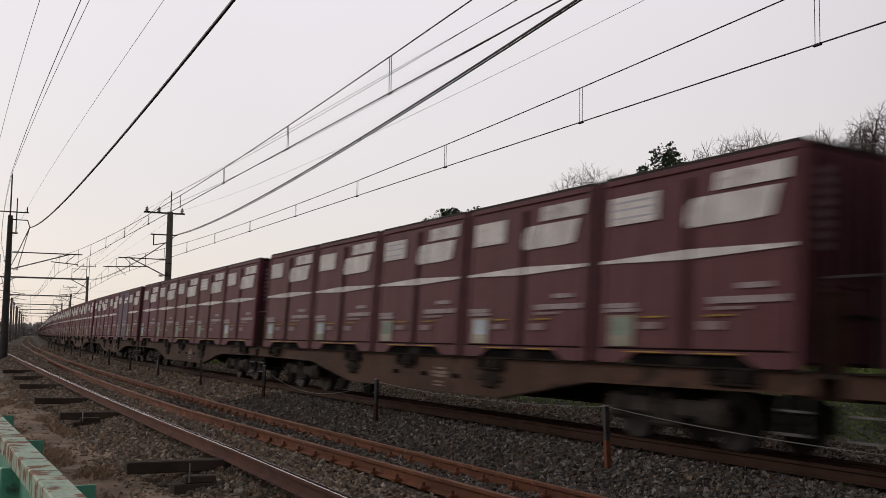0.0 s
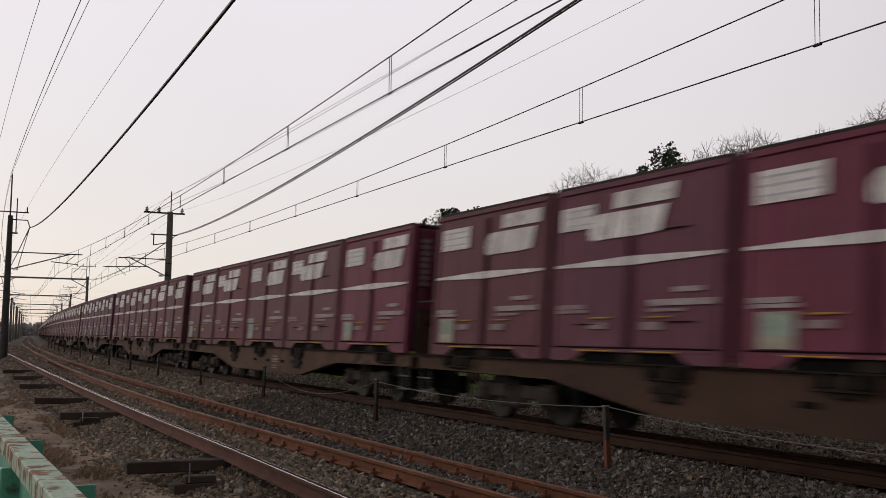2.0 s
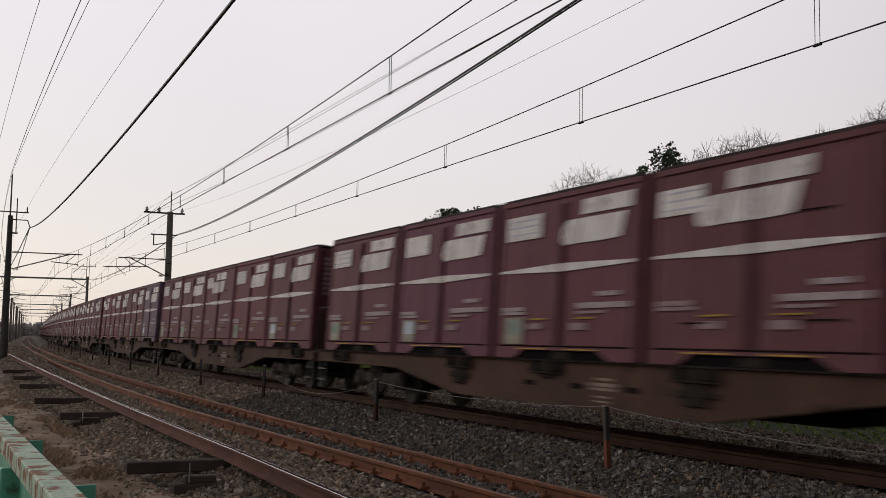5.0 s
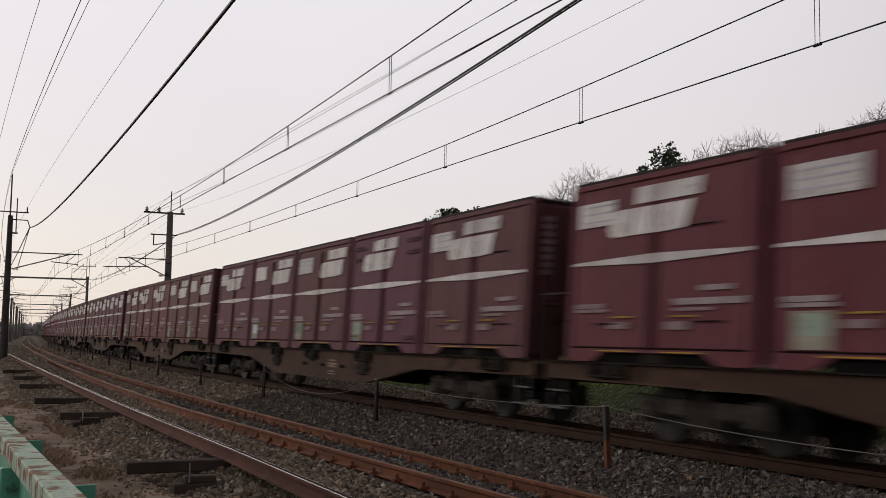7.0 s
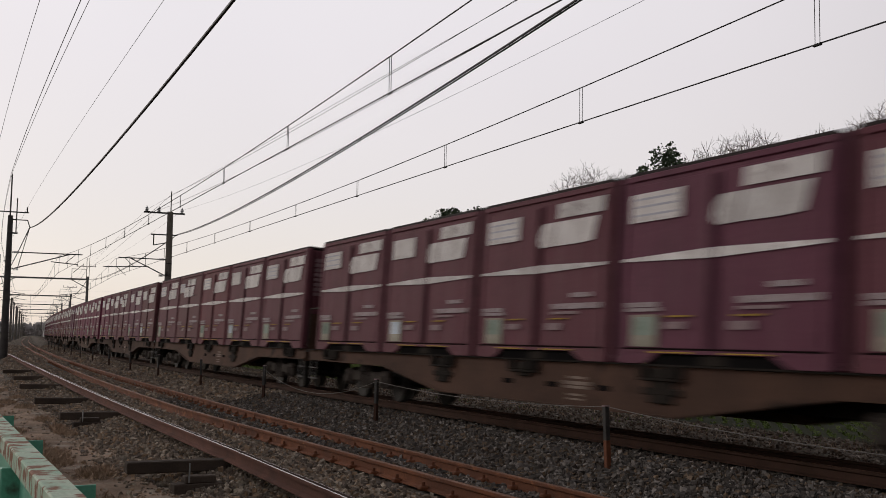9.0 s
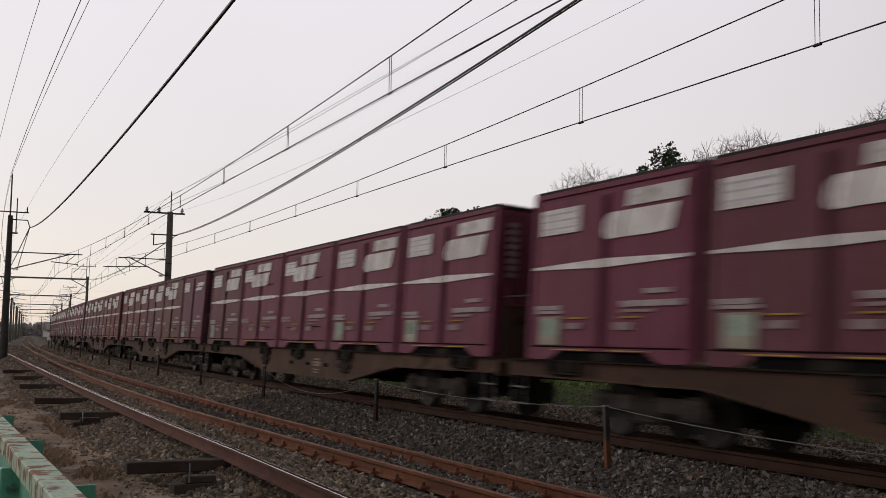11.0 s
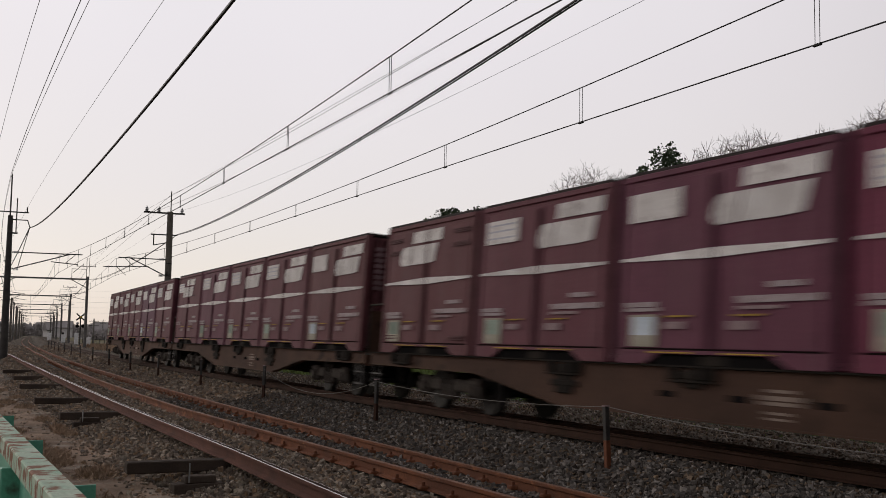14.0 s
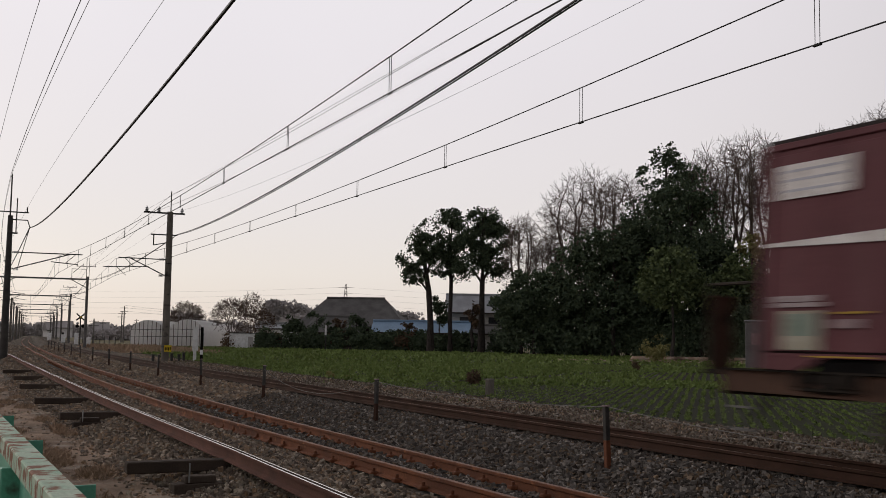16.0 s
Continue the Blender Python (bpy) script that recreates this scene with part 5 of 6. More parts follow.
stones("ballast_stones", "dark stones strewn along the edge of the trodden earth", 3400, strip(7, 40, -7.25, -6.5, 1.2), 0.05, "ballast", 9, bed_height)

# trodden earth between girder and sleepers
ee = sweep("earth_verge", [(-9.4, -0.40), (-8.2, -0.405), (-7.6, -0.395), (-7.1, -0.40), (-6.75, -0.405)], "earth", a=-40, b=70, rough=0.024)
tagged(ee, "bare trodden brown earth beside the sleepers", "earth", kind="structure")


# ---- field ----
def quad_cloud(name, pos, size, mat, seed, parent=None, upright=0.0, aspect=1.0, label=""):
    """Small leaf blades at pos (n, 3), each a bent pair of triangles, turned at random."""
    rs = np.random.RandomState(seed)
    n = len(pos)
    d = rs.normal(size=(n, 3))
    d[:, 2] = d[:, 2] * (1 - upright) + upright * 1.6
    d /= np.linalg.norm(d, axis=1)[:, None]
    e = np.cross(d, rs.normal(size=(n, 3)))
    e /= np.linalg.norm(e, axis=1)[:, None]
    nn = np.cross(d, e)
    k = (size * rs.uniform(0.55, 1.35, n))[:, None]
    w = k * aspect
    v = np.stack([pos, pos + d * k * 0.5 + e * w * 0.5 + nn * k * 0.12, pos + d * k, pos + d * k * 0.5 - e * w * 0.5 + nn * k * 0.12], 1)
    me = bpy.data.meshes.new(name)
    me.vertices.add(n * 4)
    me.vertices.foreach_set("co", v.reshape(-1).astype(np.float32))
    idx = (np.array([0, 1, 2, 0, 2, 3])[None] + (np.arange(n) * 4)[:, None]).reshape(-1)
    me.loops.add(len(idx))
    me.loops.foreach_set("vertex_index", idx.astype(np.int32))
    me.polygons.add(n * 2)
    me.polygons.foreach_set("loop_start", np.arange(0, n * 6, 3, dtype=np.int32))
    me.update(calc_edges=True)
    me.materials.append(M[mat])
    ob = new(name, me)
    ob.parent = parent
    if label:
        ob["label"] = label
    return ob


field = mesh_ob("field", [at(-30, 4.6, -0.34), at(20, 4.6, -0.34), at(60, 4.6, -0.34), at(100, 5.2, -0.34), at(150, 24, -0.34), at(129, 42.6, -0.34), at(100, 68, -0.34), at(78, 75, -0.34), at(20, 110, -0.34), at(-40, 130, -0.34)],
                [(0, 1, 2, 3, 4, 5, 6, 7, 8, 9)], "soil")
tagged(field, "flat field of young green crop on dark soil", "field", kind="structure")
ROW = Vector((0.832, 0.555)).normalized()
NEAR_ROW = Vector((0.673, 0.740)).normalized()
rs = np.random.RandomState(21)


def crop_patch(n_try, near, far, gap, size, seed, keep, ROW=ROW, a0=0.02, a1=1.05, patchy=-9.0):
    """Tufts standing in straight rows gap metres apart, between two distances from the origin."""
    r = np.random.RandomState(seed)
    a = r.uniform(a0, a1, n_try)
    d = np.sqrt(r.uniform(near ** 2, far ** 2, n_try))
    x, y = d * np.sin(a), d * np.cos(a)
    across = -x * ROW.y + y * ROW.x
    across2 = np.round(across / gap) * gap + r.normal(0, gap * 0.09, n_try)
    along = x * ROW.x + y * ROW.y
    x, y = along * ROW.x - across2 * ROW.y, along * ROW.y + across2 * ROW.x
    # inside the field: beyond the verge and before the hedge
    i = np.searchsorted(_y, y).clip(0, len(_y) - 1)
    lat = x - _x[i]
    edge = np.interp(y, [-40, 20, 74, 95, 113, 125, 149], [130, 100, 62, 60, 52, 40, 27])
    bare = np.zeros(n_try, bool)
    if patchy < -1:
        for q0, q1, d0, d1 in PLOUGHED:
            bare |= (a > q0) & (a < q1) & (d > d0) & (d < d1)
    else:
        bare = np.sin(along * 2.9 + across2 * 7) + np.sin(along * 1.3 - across2 * 3) + np.sin(along * 7.1 + across2 * 31) < patchy
    furrow = (np.abs(across - 19.2) < 0.45) | (np.abs(across - 26) < 0.2)
    ok = (lat > 5.4) & (lat < edge) & (y < 148) & ~furrow & ~bare & (r.uniform(0, 1, n_try) < keep)
    return np.stack([x, y, np.full(n_try, -0.345)], 1)[ok]


PLOUGHED = [(0.672, 0.82, 46.0, 59.0), (0.628, 0.672, 60.0, 74.0)]
for near, far, n, gap, size, seed, a0, a1, patchy in ((10, 40, 105000, 0.27, 0.078, 5, 0.02, 1.05, -0.8), (46, 58.5, 9000, 0.36, 0.10, 6, 0.672, 0.82, -1), (60, 73.5, 4000, 0.45, 0.12, 7, 0.628, 0.672, -1)):
    ob = quad_cloud("crop_rows", crop_patch(n, near, far, gap, size, seed, 1.0, NEAR_ROW, a0, a1, patchy), size, "crop", seed, upright=0.5, aspect=0.4)
    tagged(ob, "rows of short green winter crop leaves", "crop", kind="stuff")
for near, far, n, gap, size, seed in ((39, 75, 88000, 0.5, 0.17, 2), (75, 150, 66000, 0.8, 0.29, 3)):
    ob = quad_cloud("crop_rows", crop_patch(n, near, far, gap, size, seed, 1.0), size, "crop", seed, upright=0.35, aspect=0.5)
    tagged(ob, "rows of short green winter crop leaves", "crop", kind="stuff")

fu = []
for c, wd in ((19.2, 0.42), (26.0, 0.2), (11.0, 0.12)):
    for a in range(24):
        al = 34.0 + 2.6 * a if c > 15 else 26.0 + 1.6 * a
        for q in (-wd, wd):
            e = c + q + 0.12 * math.sin(a * 0.9)
            fu.append((al * ROW.x - e * ROW.y, al * ROW.y + e * ROW.x, -0.334))
ff = [(48 * g + 2 * a, 48 * g + 2 * a + 1, 48 * g + 2 * a + 3, 48 * g + 2 * a + 2) for g in range(3) for a in range(23)]
tagged(mesh_ob("furrow_lines", fu, ff, "furrow"), "dark bare furrows crossing the crop", "furrow", kind="stuff")

for q0, q1, d0, d1 in PLOUGHED:
    n = 12
    pv = [(d * math.sin(q0 + (q1 - q0) * k / n), d * math.cos(q0 + (q1 - q0) * k / n), -0.335) for k in range(n + 1) for d in (d0 + 0.7 * math.sin(k * 1.7), d1 + 0.6 * math.sin(k * 2.3))]
    tagged(mesh_ob("ploughed_corner", pv, [(2 * k, 2 * k + 1, 2 * k + 3, 2 * k + 2) for k in range(n)], "furrow"), "dark ploughed soil with young crop rows", "soil", kind="structure")

# grey hut at the field's far corner
t = thing("field_hut", "grey sheet-metal hut with a flat roof", "hut", "", pose(52.24, 51.95, -0.45, 0, 0, -44))
bm = bmesh.new()
box(bm, 0, 0, 0, 2.9, 2.4, 3.3, 0.03)
part("wall", bm, "hut_grey", t)
bm = bmesh.new()
box(bm, 0.02, 0, 3.3, 3.1, 2.6, 0.1, 0.02)
part("roof", bm, "galvanised", t)
bm = bmesh.new()
box(bm, -0.75, -1.22, 1.75, 0.6, 0.03, 0.75, 0.01)
part("notice_plate", bm, "mark_dim", t, "faded pale plate")
bm = bmesh.new()
box(bm, 0, 0, -0.02, 3.0, 2.5, 0.12, 0.02)
part("plinth", bm, "concrete", t)
# dry grass along the verges
def verge(name, label, n, s0, s1, l0, l1, size, mat, seed, z=-0.40, aspect=0.10, clumps=40, spread=0.5):
    r = np.random.RandomState(seed)
    cs, cl = r.uniform(s0, s1, clumps), r.uniform(l0, l1, clumps)
    k = r.randint(0, clumps, n)
    s, la = cs[k] + r.normal(0, spread, n), cl[k] + r.normal(0, spread * 0.35, n)
    th = np.interp(s, S_AXIS, _th)
    p = np.stack([np.interp(s, S_AXIS, _x) + la * np.cos(th), np.interp(s, S_AXIS, _y) - la * np.sin(th), np.full(n, z)], 1)
    return tagged(quad_cloud(name, p, size, mat, seed, upright=0.55, aspect=aspect), label, "grass", kind="stuff")


verge("dry_grass", "tufts of dry straw-brown grass on the earth verge", 34000, 8.5, 34, -8.5, -6.9, 0.085, "dry_grass", 31, clumps=46, spread=0.24, aspect=0.022)
verge("dry_grass", "dry reddish grass strip along the far ballast edge", 16000, 8, 90, 3.4, 5.0, 0.11, "dry_grass", 32, z=-0.38, clumps=300, spread=0.5)
verge("dry_grass", "tall brown dry grass beyond the mast", 34000, 98, 150, 4.0, 13, 0.5, "dry_grass", 33, z=-0.44, clumps=420, spread=1.4, aspect=0.05)
verge("verge_weeds", "low green weeds at the foot of the ballast", 5000, 8, 70, 3.6, 4.9, 0.09, "crop", 34, z=-0.38, clumps=150, spread=0.5, aspect=0.3)


# ---- trees ----
def blob_points(rs, blobs, n):
    """Points in the outer shells of ellipsoids (x, y, z, rx, ry, rz)."""
    b = np.array(blobs)
    w = (b[:, 3] * b[:, 4] * b[:, 5]) ** (2 / 3)
    k = rs.choice(len(b), n, p=w / w.sum())
    d = rs.normal(size=(n, 3))
    d /= np.linalg.norm(d, axis=1)[:, None]
    r = rs.uniform(0.45, 1.08, n)[:, None] ** 0.6
    return b[k, :3] + d * r * b[k, 3:6]


def bare_tree(x, y, height, seed, label="leafless winter tree with fine grey twigs", radius=3.0, limbs=5, z=-0.45, base=0.28, leaves=0, levels=6, twig=0.0125):
    """Limbs fork again and again from the trunk towards the tips of a rounded, uneven crown."""
    rs = np.random.RandomState(seed)
    t = thing("bare_tree", label, "tree", "trees", pose(x, y, z))
    n_tips = 1350 if levels >= 6 else 420
    mid, up = height * (base + 1.0) / 2, height * (1.0 - base) / 2
    d = rs.normal(size=(n_tips, 3))
    d[:, 2] = np.abs(d[:, 2]) * np.where(rs.uniform(0, 1, n_tips) < 0.8, 1, -0.7)
    d /= np.linalg.norm(d, axis=1)[:, None]
    # lumps in the outline
    lumps = rs.normal(size=(9, 3))
    lumps /= np.linalg.norm(lumps, axis=1)[:, None]
    swell = 0.86 + 0.16 * np.maximum(0, d @ lumps.T).max(axis=1) ** 4
    tips = d * (rs.uniform(0.35, 1.0, n_tips) ** 0.42 * swell)[:, None] * (radius, radius, up) + (0, 0, mid)
    fork = Vector((*rs.normal(0, 0.008 * height, 2), height * base * 0.9))
    segs, ends = [], []
    r0 = height * 0.012

    def grow(p, ids, r):
        pts = tips[ids]
        if len(ids) <= 2:
            for e in pts:
                e = Vector(e)
                segs.append((p, e, r))
                ends.append(e)
                for _ in range(2):
                    segs.append((e, e + ((e - p).normalized() + Vector(rs.normal(0, 0.45, 3))) * height * 0.022, 0))
            return
        c = Vector(pts.mean(axis=0))
        q = p + (c - p) * rs.uniform(0.22, 0.4) + Vector(rs.normal(0, 0.012, 3)) * (c - p).length
        segs.append((p, q, r))
        flat = pts - np.array(q)
        flat = flat / np.linalg.norm(flat, axis=1)[:, None]
        a, b = flat[rs.randint(len(ids))], None
        b = flat[np.argmin(flat @ a)]
        for _ in range(3):
            near_a = flat @ a > flat @ b
            if near_a.all() or not near_a.any():
                near_a = np.arange(len(ids)) % 2 == 0
            a, b = flat[near_a].mean(axis=0), flat[~near_a].mean(axis=0)
        for part_ids in (ids[near_a], ids[~near_a]):
            if len(part_ids):
                grow(q, part_ids, r * (len(part_ids) / len(ids)) ** 0.42)

    order = np.argsort(np.arctan2(tips[:, 1], tips[:, 0]) + rs.normal(0, 0.5, n_tips))
    for ids in np.array_split(order, limbs):
        grow(fork * rs.uniform(0.8, 1.0), ids, r0 * 0.6)
    v, f, tv, tf = [], [], [], []
    for p, q, r in segs:
        line_tube(v, f, [p, q], [max(r, twig), max(r * 0.8, twig * 0.85)], 5 if r > 0.05 else 3)
    line_tube(tv, tf, [Vector((0, 0, -0.1)), fork * 0.5, fork], [r0 * 1.3, r0, r0 * 0.85], 8)
    mesh_ob("trunk", tv, tf, "bark", t)
    mesh_ob("crown", v, f, "twig", t)
    if leaves:
        tp = np.array([tuple(e) for e in ends])
        quad_cloud("withered_foliage", tp[rs.randint(0, len(tp), leaves)] + rs.normal(0, 0.12, (leaves, 3)), 0.16, "leaf_brown", seed, t, label="sparse withered brown leaves")
    return t


def leafy_tree(x, y, height, blobs, n, size, mat, seed, label, trunk=None, z=-0.45, lean=(0, 0)):
    rs = np.random.RandomState(seed)
    t = thing("tree", label, "tree", "trees", pose(x, y, z))
    top = max(b[2] for b in blobs)
    v, f = [], []
    r = trunk or height * 0.018
    pts = [Vector((lean[0] * k * k / 16, lean[1] * k * k / 16, top * k / 4)) + Vector((*rs.normal(0, 0.08, 2), 0)) for k in range(5)]
    line_tube(v, f, pts, [r * 1.35, r, r * 0.85, r * 0.6, r * 0.25], 8)
    for b in blobs:
        k = min(max(b[2] * 0.8 / top * 4, 0.5), 3.5)
        p0 = pts[int(k)].lerp(pts[int(k) + 1], k - int(k))
        q = Vector(b[:3])
        line_tube(v, f, [p0, p0.lerp(q, 0.5) + Vector((0, 0, 0.2)), q], [r * 0.45, r * 0.3, r * 0.12], 5)
    mesh_ob("trunk", v, f, "bark", t)
    # uneven crown: many small puffs scattered through each mass
    puffs = []
    for b in blobs:
        for _ in range(max(10, int(b[3] * b[5] * 3.5))):
            d = rs.normal(size=3)
            d /= np.linalg.norm(d)
            rr = rs.uniform(0.3, 1.05)
            s = rs.uniform(0.16, 0.38) * min(b[3], b[5])
            puffs.append((b[0] + d[0] * b[3] * rr, b[1] + d[1] * b[4] * rr, b[2] + d[2] * b[5] * rr, s * 1.15, s * 1.15, s * 0.8))
    pts = np.concatenate([blob_points(rs, puffs, int(n * 1.5)), blob_points(rs, [(*b[:3], b[3] * 1.08, b[4] * 1.08, b[5] * 1.08) for b in blobs], int(n * 0.7))])
    ph = rs.uniform(0, 6.28, 6)
    gate = np.sin(pts[:, 0] * 2.1 + ph[0]) * np.sin(pts[:, 2] * 2.6 + ph[1]) + np.sin(pts[:, 0] * 0.9 + pts[:, 2] * 1.1 + ph[2]) * 0.7 + np.sin(pts[:, 1] * 1.7 + pts[:, 2] * 4.1 + ph[3]) * 0.5
    pts = pts[gate > -0.22]
    pts[:, 2] += np.sin(pts[:, 0] * 3.1 + ph[4]) * 0.25
    quad_cloud("crown", pts, size * 0.8, mat, seed + 1, t, aspect=0.8)
    return t


# three tall evergreens with bare lower trunks
leafy_tree(60.11, 118.10, 17, [(-1.25, 0, 13.8, 2.3, 2.2, 1.9), (-2.35, 0, 11.5, 2.3, 2.1, 1.9), (-0.55, 0, 15.9, 1.9, 1.8, 1.4), (0.05, 0, 12.4, 2.2, 2.0, 2.0), (-2.55, 0, 9.8, 1.6, 1.6, 1.1)], 6600, 0.34, "leaf_dark", 41, "tall dark evergreen with an ivied leaning trunk", 0.42, lean=(-1.6, 0.5))
leafy_tree(62.77, 117.84, 18.5, [(0.1, 0, 14.1, 2.2, 2, 2.6), (-0.5, 0, 17.1, 1.9, 1.8, 1.6), (0.7, 0, 11.0, 2.0, 1.8, 1.6), (-1.0, 0, 11.7, 1.9, 1.7, 1.5), (0.2, 0, 17.9, 1.3, 1.2, 0.9)], 6800, 0.34, "leaf_dark", 43, "tall dark evergreen with a bare lower trunk", 0.3)
leafy_tree(65.41, 114.19, 18.5, [(-0.2, 0, 13.8, 3.4, 2.9, 3.0), (-0.8, 0, 16.8, 2.8, 2.5, 1.7), (1.8, 0, 15.2, 2.5, 2.4, 2.5), (1.2, 0, 11.2, 2.9, 2.4, 1.8), (-2.0, 0, 11.2, 2.2, 2.0, 1.6), (0.4, 0, 17.6, 2.2, 2.0, 1.1)], 12000, 0.34, "leaf_dark", 45, "broad dark evergreen with a forked trunk", 0.4)
leafy_tree(63.40, 112.97, 8, [(0, 0, 5.6, 0.9, 0.9, 0.9), (0.2, 0, 4.2, 0.5, 0.5, 0.9)], 1500, 0.36, "leaf_brown", 47, "small shaggy palm with hanging brown fronds", 0.24)
leafy_tree(62.99, 121.12, 8, [(0, 0, 6.2, 1.0, 1.0, 1.3), (0.5, 0, 4.6, 0.9, 0.9, 0.9)], 1800, 0.3, "leaf_dark", 48, "slender dark evergreen behind the hedge", 0.14)

# bare trees of the grove
for i, (x, y, h, rad) in enumerate(((66.15, 105.87, 17.4, 2.6), (71.16, 107.77, 15.0, 3.2), (73.86, 104.09, 23.8, 6.6), (78.90, 103.71, 24.2, 6.2), (82.43, 88.26, 25.3, 5.2), (82.60, 83.64, 25.8, 5.2), (88.10, 85.29, 25.8, 4.6),
                                    (89.66, 75.40, 27.4, 3.0), (91.11, 72.38, 28.0, 4.4), (85.39, 95.77, 25.0, 5.0), (90.19, 81.92, 26.0, 5.2), (74.30, 108.39, 18.5, 4.2))):
    bare_tree(x, y, h, 60 + i, "tall leafless winter tree with fine grey-brown twigs", radius=rad)
# evergreen mass of the grove
GROVE = [
    (64.72, 103.21, 9.6, 3.0, "leaf_dark"), (64.27, 100.05, 9.5, 3.6, "leaf_dark"), (67.14, 99.68, 10.0, 3.8, "leaf_dark"), (68.28, 95.68, 14.5, 4.2, "leaf_dark"),
    (69.88, 92.57, 15.0, 4.2, "leaf_dark"), (74.29, 93.66, 18.5, 4.0, "leaf_dark"), (77.81, 92.95, 25.0, 4.0, "leaf_dark"), (76.99, 87.71, 21.5, 4.8, "leaf_dark"),
    (69.08, 81.66, 11.5, 4.4, "leaf_mid"), (77.10, 84.26, 15.0, 4.0, "leaf_dark"), (76.62, 79.97, 11.0, 3.6, "leaf_mid"), (79.21, 78.62, 10.5, 4.0, "leaf_dark"),
    (80.76, 75.54, 11.0, 4.0, "leaf_dark"), (82.69, 72.26, 11.0, 4.4, "leaf_dark"), (84.49, 69.05, 12.0, 4.4, "leaf_mid"), (76.28, 98.29, 16.0, 3.6, "leaf_brown"), (78.31, 96.09, 17.0, 3.4, "leaf_brown")]
for i, (x, y, h, r, mat) in enumerate(GROVE):
    rr = random.Random(100 + i)
    bl = []
    if h > 18:
        bl += [(0, 0, h - 1.3, r * 0.42, r * 0.4, 1.2), (rr.uniform(-1, 1), 0, h - 4.2, r * 0.8, r * 0.75, 2.4)]
    else:
        bl += [(rr.uniform(-0.6, 0.6), 0, h - 1.8, r * 0.6, r * 0.6, 1.8)]
    low = 2.0 if mat != "leaf_mid" else 5.0
    z = h - (7 if h > 18 else 4)
    while z > low:
        bl.append((rr.uniform(-1.3, 1.3), rr.uniform(-1, 1), z, r * rr.uniform(0.75, 1.05), r * rr.uniform(0.7, 0.95), 2.2))
        z -= 2.8
    leafy_tree(x, y, h, bl, int(2100 + 430 * h), 0.42, mat, 200 + 2 * i,
               {"leaf_dark": "dense dark evergreen tree at the field's edge", "leaf_mid": "lighter olive-green tree before the dark grove", "leaf_brown": "evergreen with withered brown foliage"}[mat], h * 0.014)
# ivied and yellow-green growth among the bare trunks
leafy_tree(78.86, 81.07, 14.5, [(0, 0, 8.5, 1.5, 1.5, 2.0), (0.6, 0, 11.8, 1.3, 1.3, 1.6), (-0.5, 0, 5.5, 1.4, 1.4, 1.5)], 3200, 0.36, "leaf_yellow", 260, "yellow-green leaved tree in front of bare trunks", 0.16)


def hedge(x0, y0, x1, y1, h, n, mat, seed, label, depth=1.2):
    t = thing("hedge", label, "hedge", "hedges", pose(x0, y0, -0.45))
    rs = np.random.RandomState(seed)
    puffs = []
    d = Vector((x1 - x0, y1 - y0))
    for i in range(int(d.length / 0.8) + 2):
        u = rs.uniform(0, 1)
        hh = h * (0.65 + 0.4 * noise.noise((u * d.length * 0.25, seed, 0)) + rs.uniform(0, 0.25))
        for z in np.arange(0.4, hh, 0.7):
            puffs.append((d.x * u + rs.normal(0, 0.3), d.y * u + rs.normal(0, depth * 0.4), z, 0.8, 0.8, 0.55))
    quad_cloud("foliage", blob_points(rs, puffs, n), 0.3, mat, seed + 1, t, aspect=0.8)
    v, f = [], []
    for i in range(int(d.length / 1.5)):
        u = rs.uniform(0, 1)
        line_tube(v, f, [(d.x * u, d.y * u, -0.05), (d.x * u + rs.normal(0, 0.2), d.y * u, h * 0.6)], [0.05, 0.02], 4)
    mesh_ob("stems", v, f, "bark", t)
    return t


hedge(40.33, 144.34, 47.81, 140.41, 2.4, 4200, "leaf_brown", 301, "brown overgrown hedge before the houses")
hedge(43.38, 138.20, 59.09, 126.57, 3.0, 14000, "leaf_dark", 303, "long dark clipped hedge along the field")
hedge(58.41, 126.92, 68.90, 111.22, 3.1, 12000, "leaf_dark", 305, "long dark hedge below the evergreens")
hedge(65.12, 106.40, 72.21, 89.09, 5.6, 19000, "leaf_dark", 307, "shaded undergrowth at the foot of the grove")
hedge(72.21, 89.09, 74.19, 72.18, 5.6, 19000, "leaf_dark", 309, "shaded undergrowth at the foot of the grove")
hedge(74.19, 72.18, 81.32, 61.64, 5.6, 19000, "leaf_dark", 311, "shaded undergrowth at the foot of the grove")
# trees by the hedge in front of the farmhouse
for i, (x, y, h, r, mat) in enumerate(((48.56, 137.75, 5.2, 2.0, "leaf_dark"), (51.02, 135.33, 5.6, 2.2, "leaf_dark"), (54.19, 134.81, 4.6, 1.6, "leaf_brown"), (55.51, 131.84, 5.2, 1.8, "leaf_dark"), (66.35, 108.02, 9.2, 2.2, "leaf_dark"), (60.01, 124.95, 4.2, 1.4, "leaf_brown"))):
    leafy_tree(x, y, h, [(0, 0, h * 0.8, r * 0.6, r * 0.6, h * 0.18), (0.3, 0, h * 0.55, r, r, h * 0.22), (-0.4, 0, h * 0.3, r, r, h * 0.2)], 2600, 0.32, mat, 320 + 2 * i, "garden shrub tree, dark and rounded" if mat == "leaf_dark" else "garden tree with russet leaves", 0.12)
bare_tree(44.95, 146.45, 8.6, 341, "leafless garden tree with a few brown leaves", radius=2.4, base=0.1, levels=5, twig=0.02, leaves=700)
bare_tree(47.64, 165.44, 8.6, 342, "rounded leafless tree behind the shed", radius=3.8, base=0.15, levels=6, twig=0.02, leaves=350)
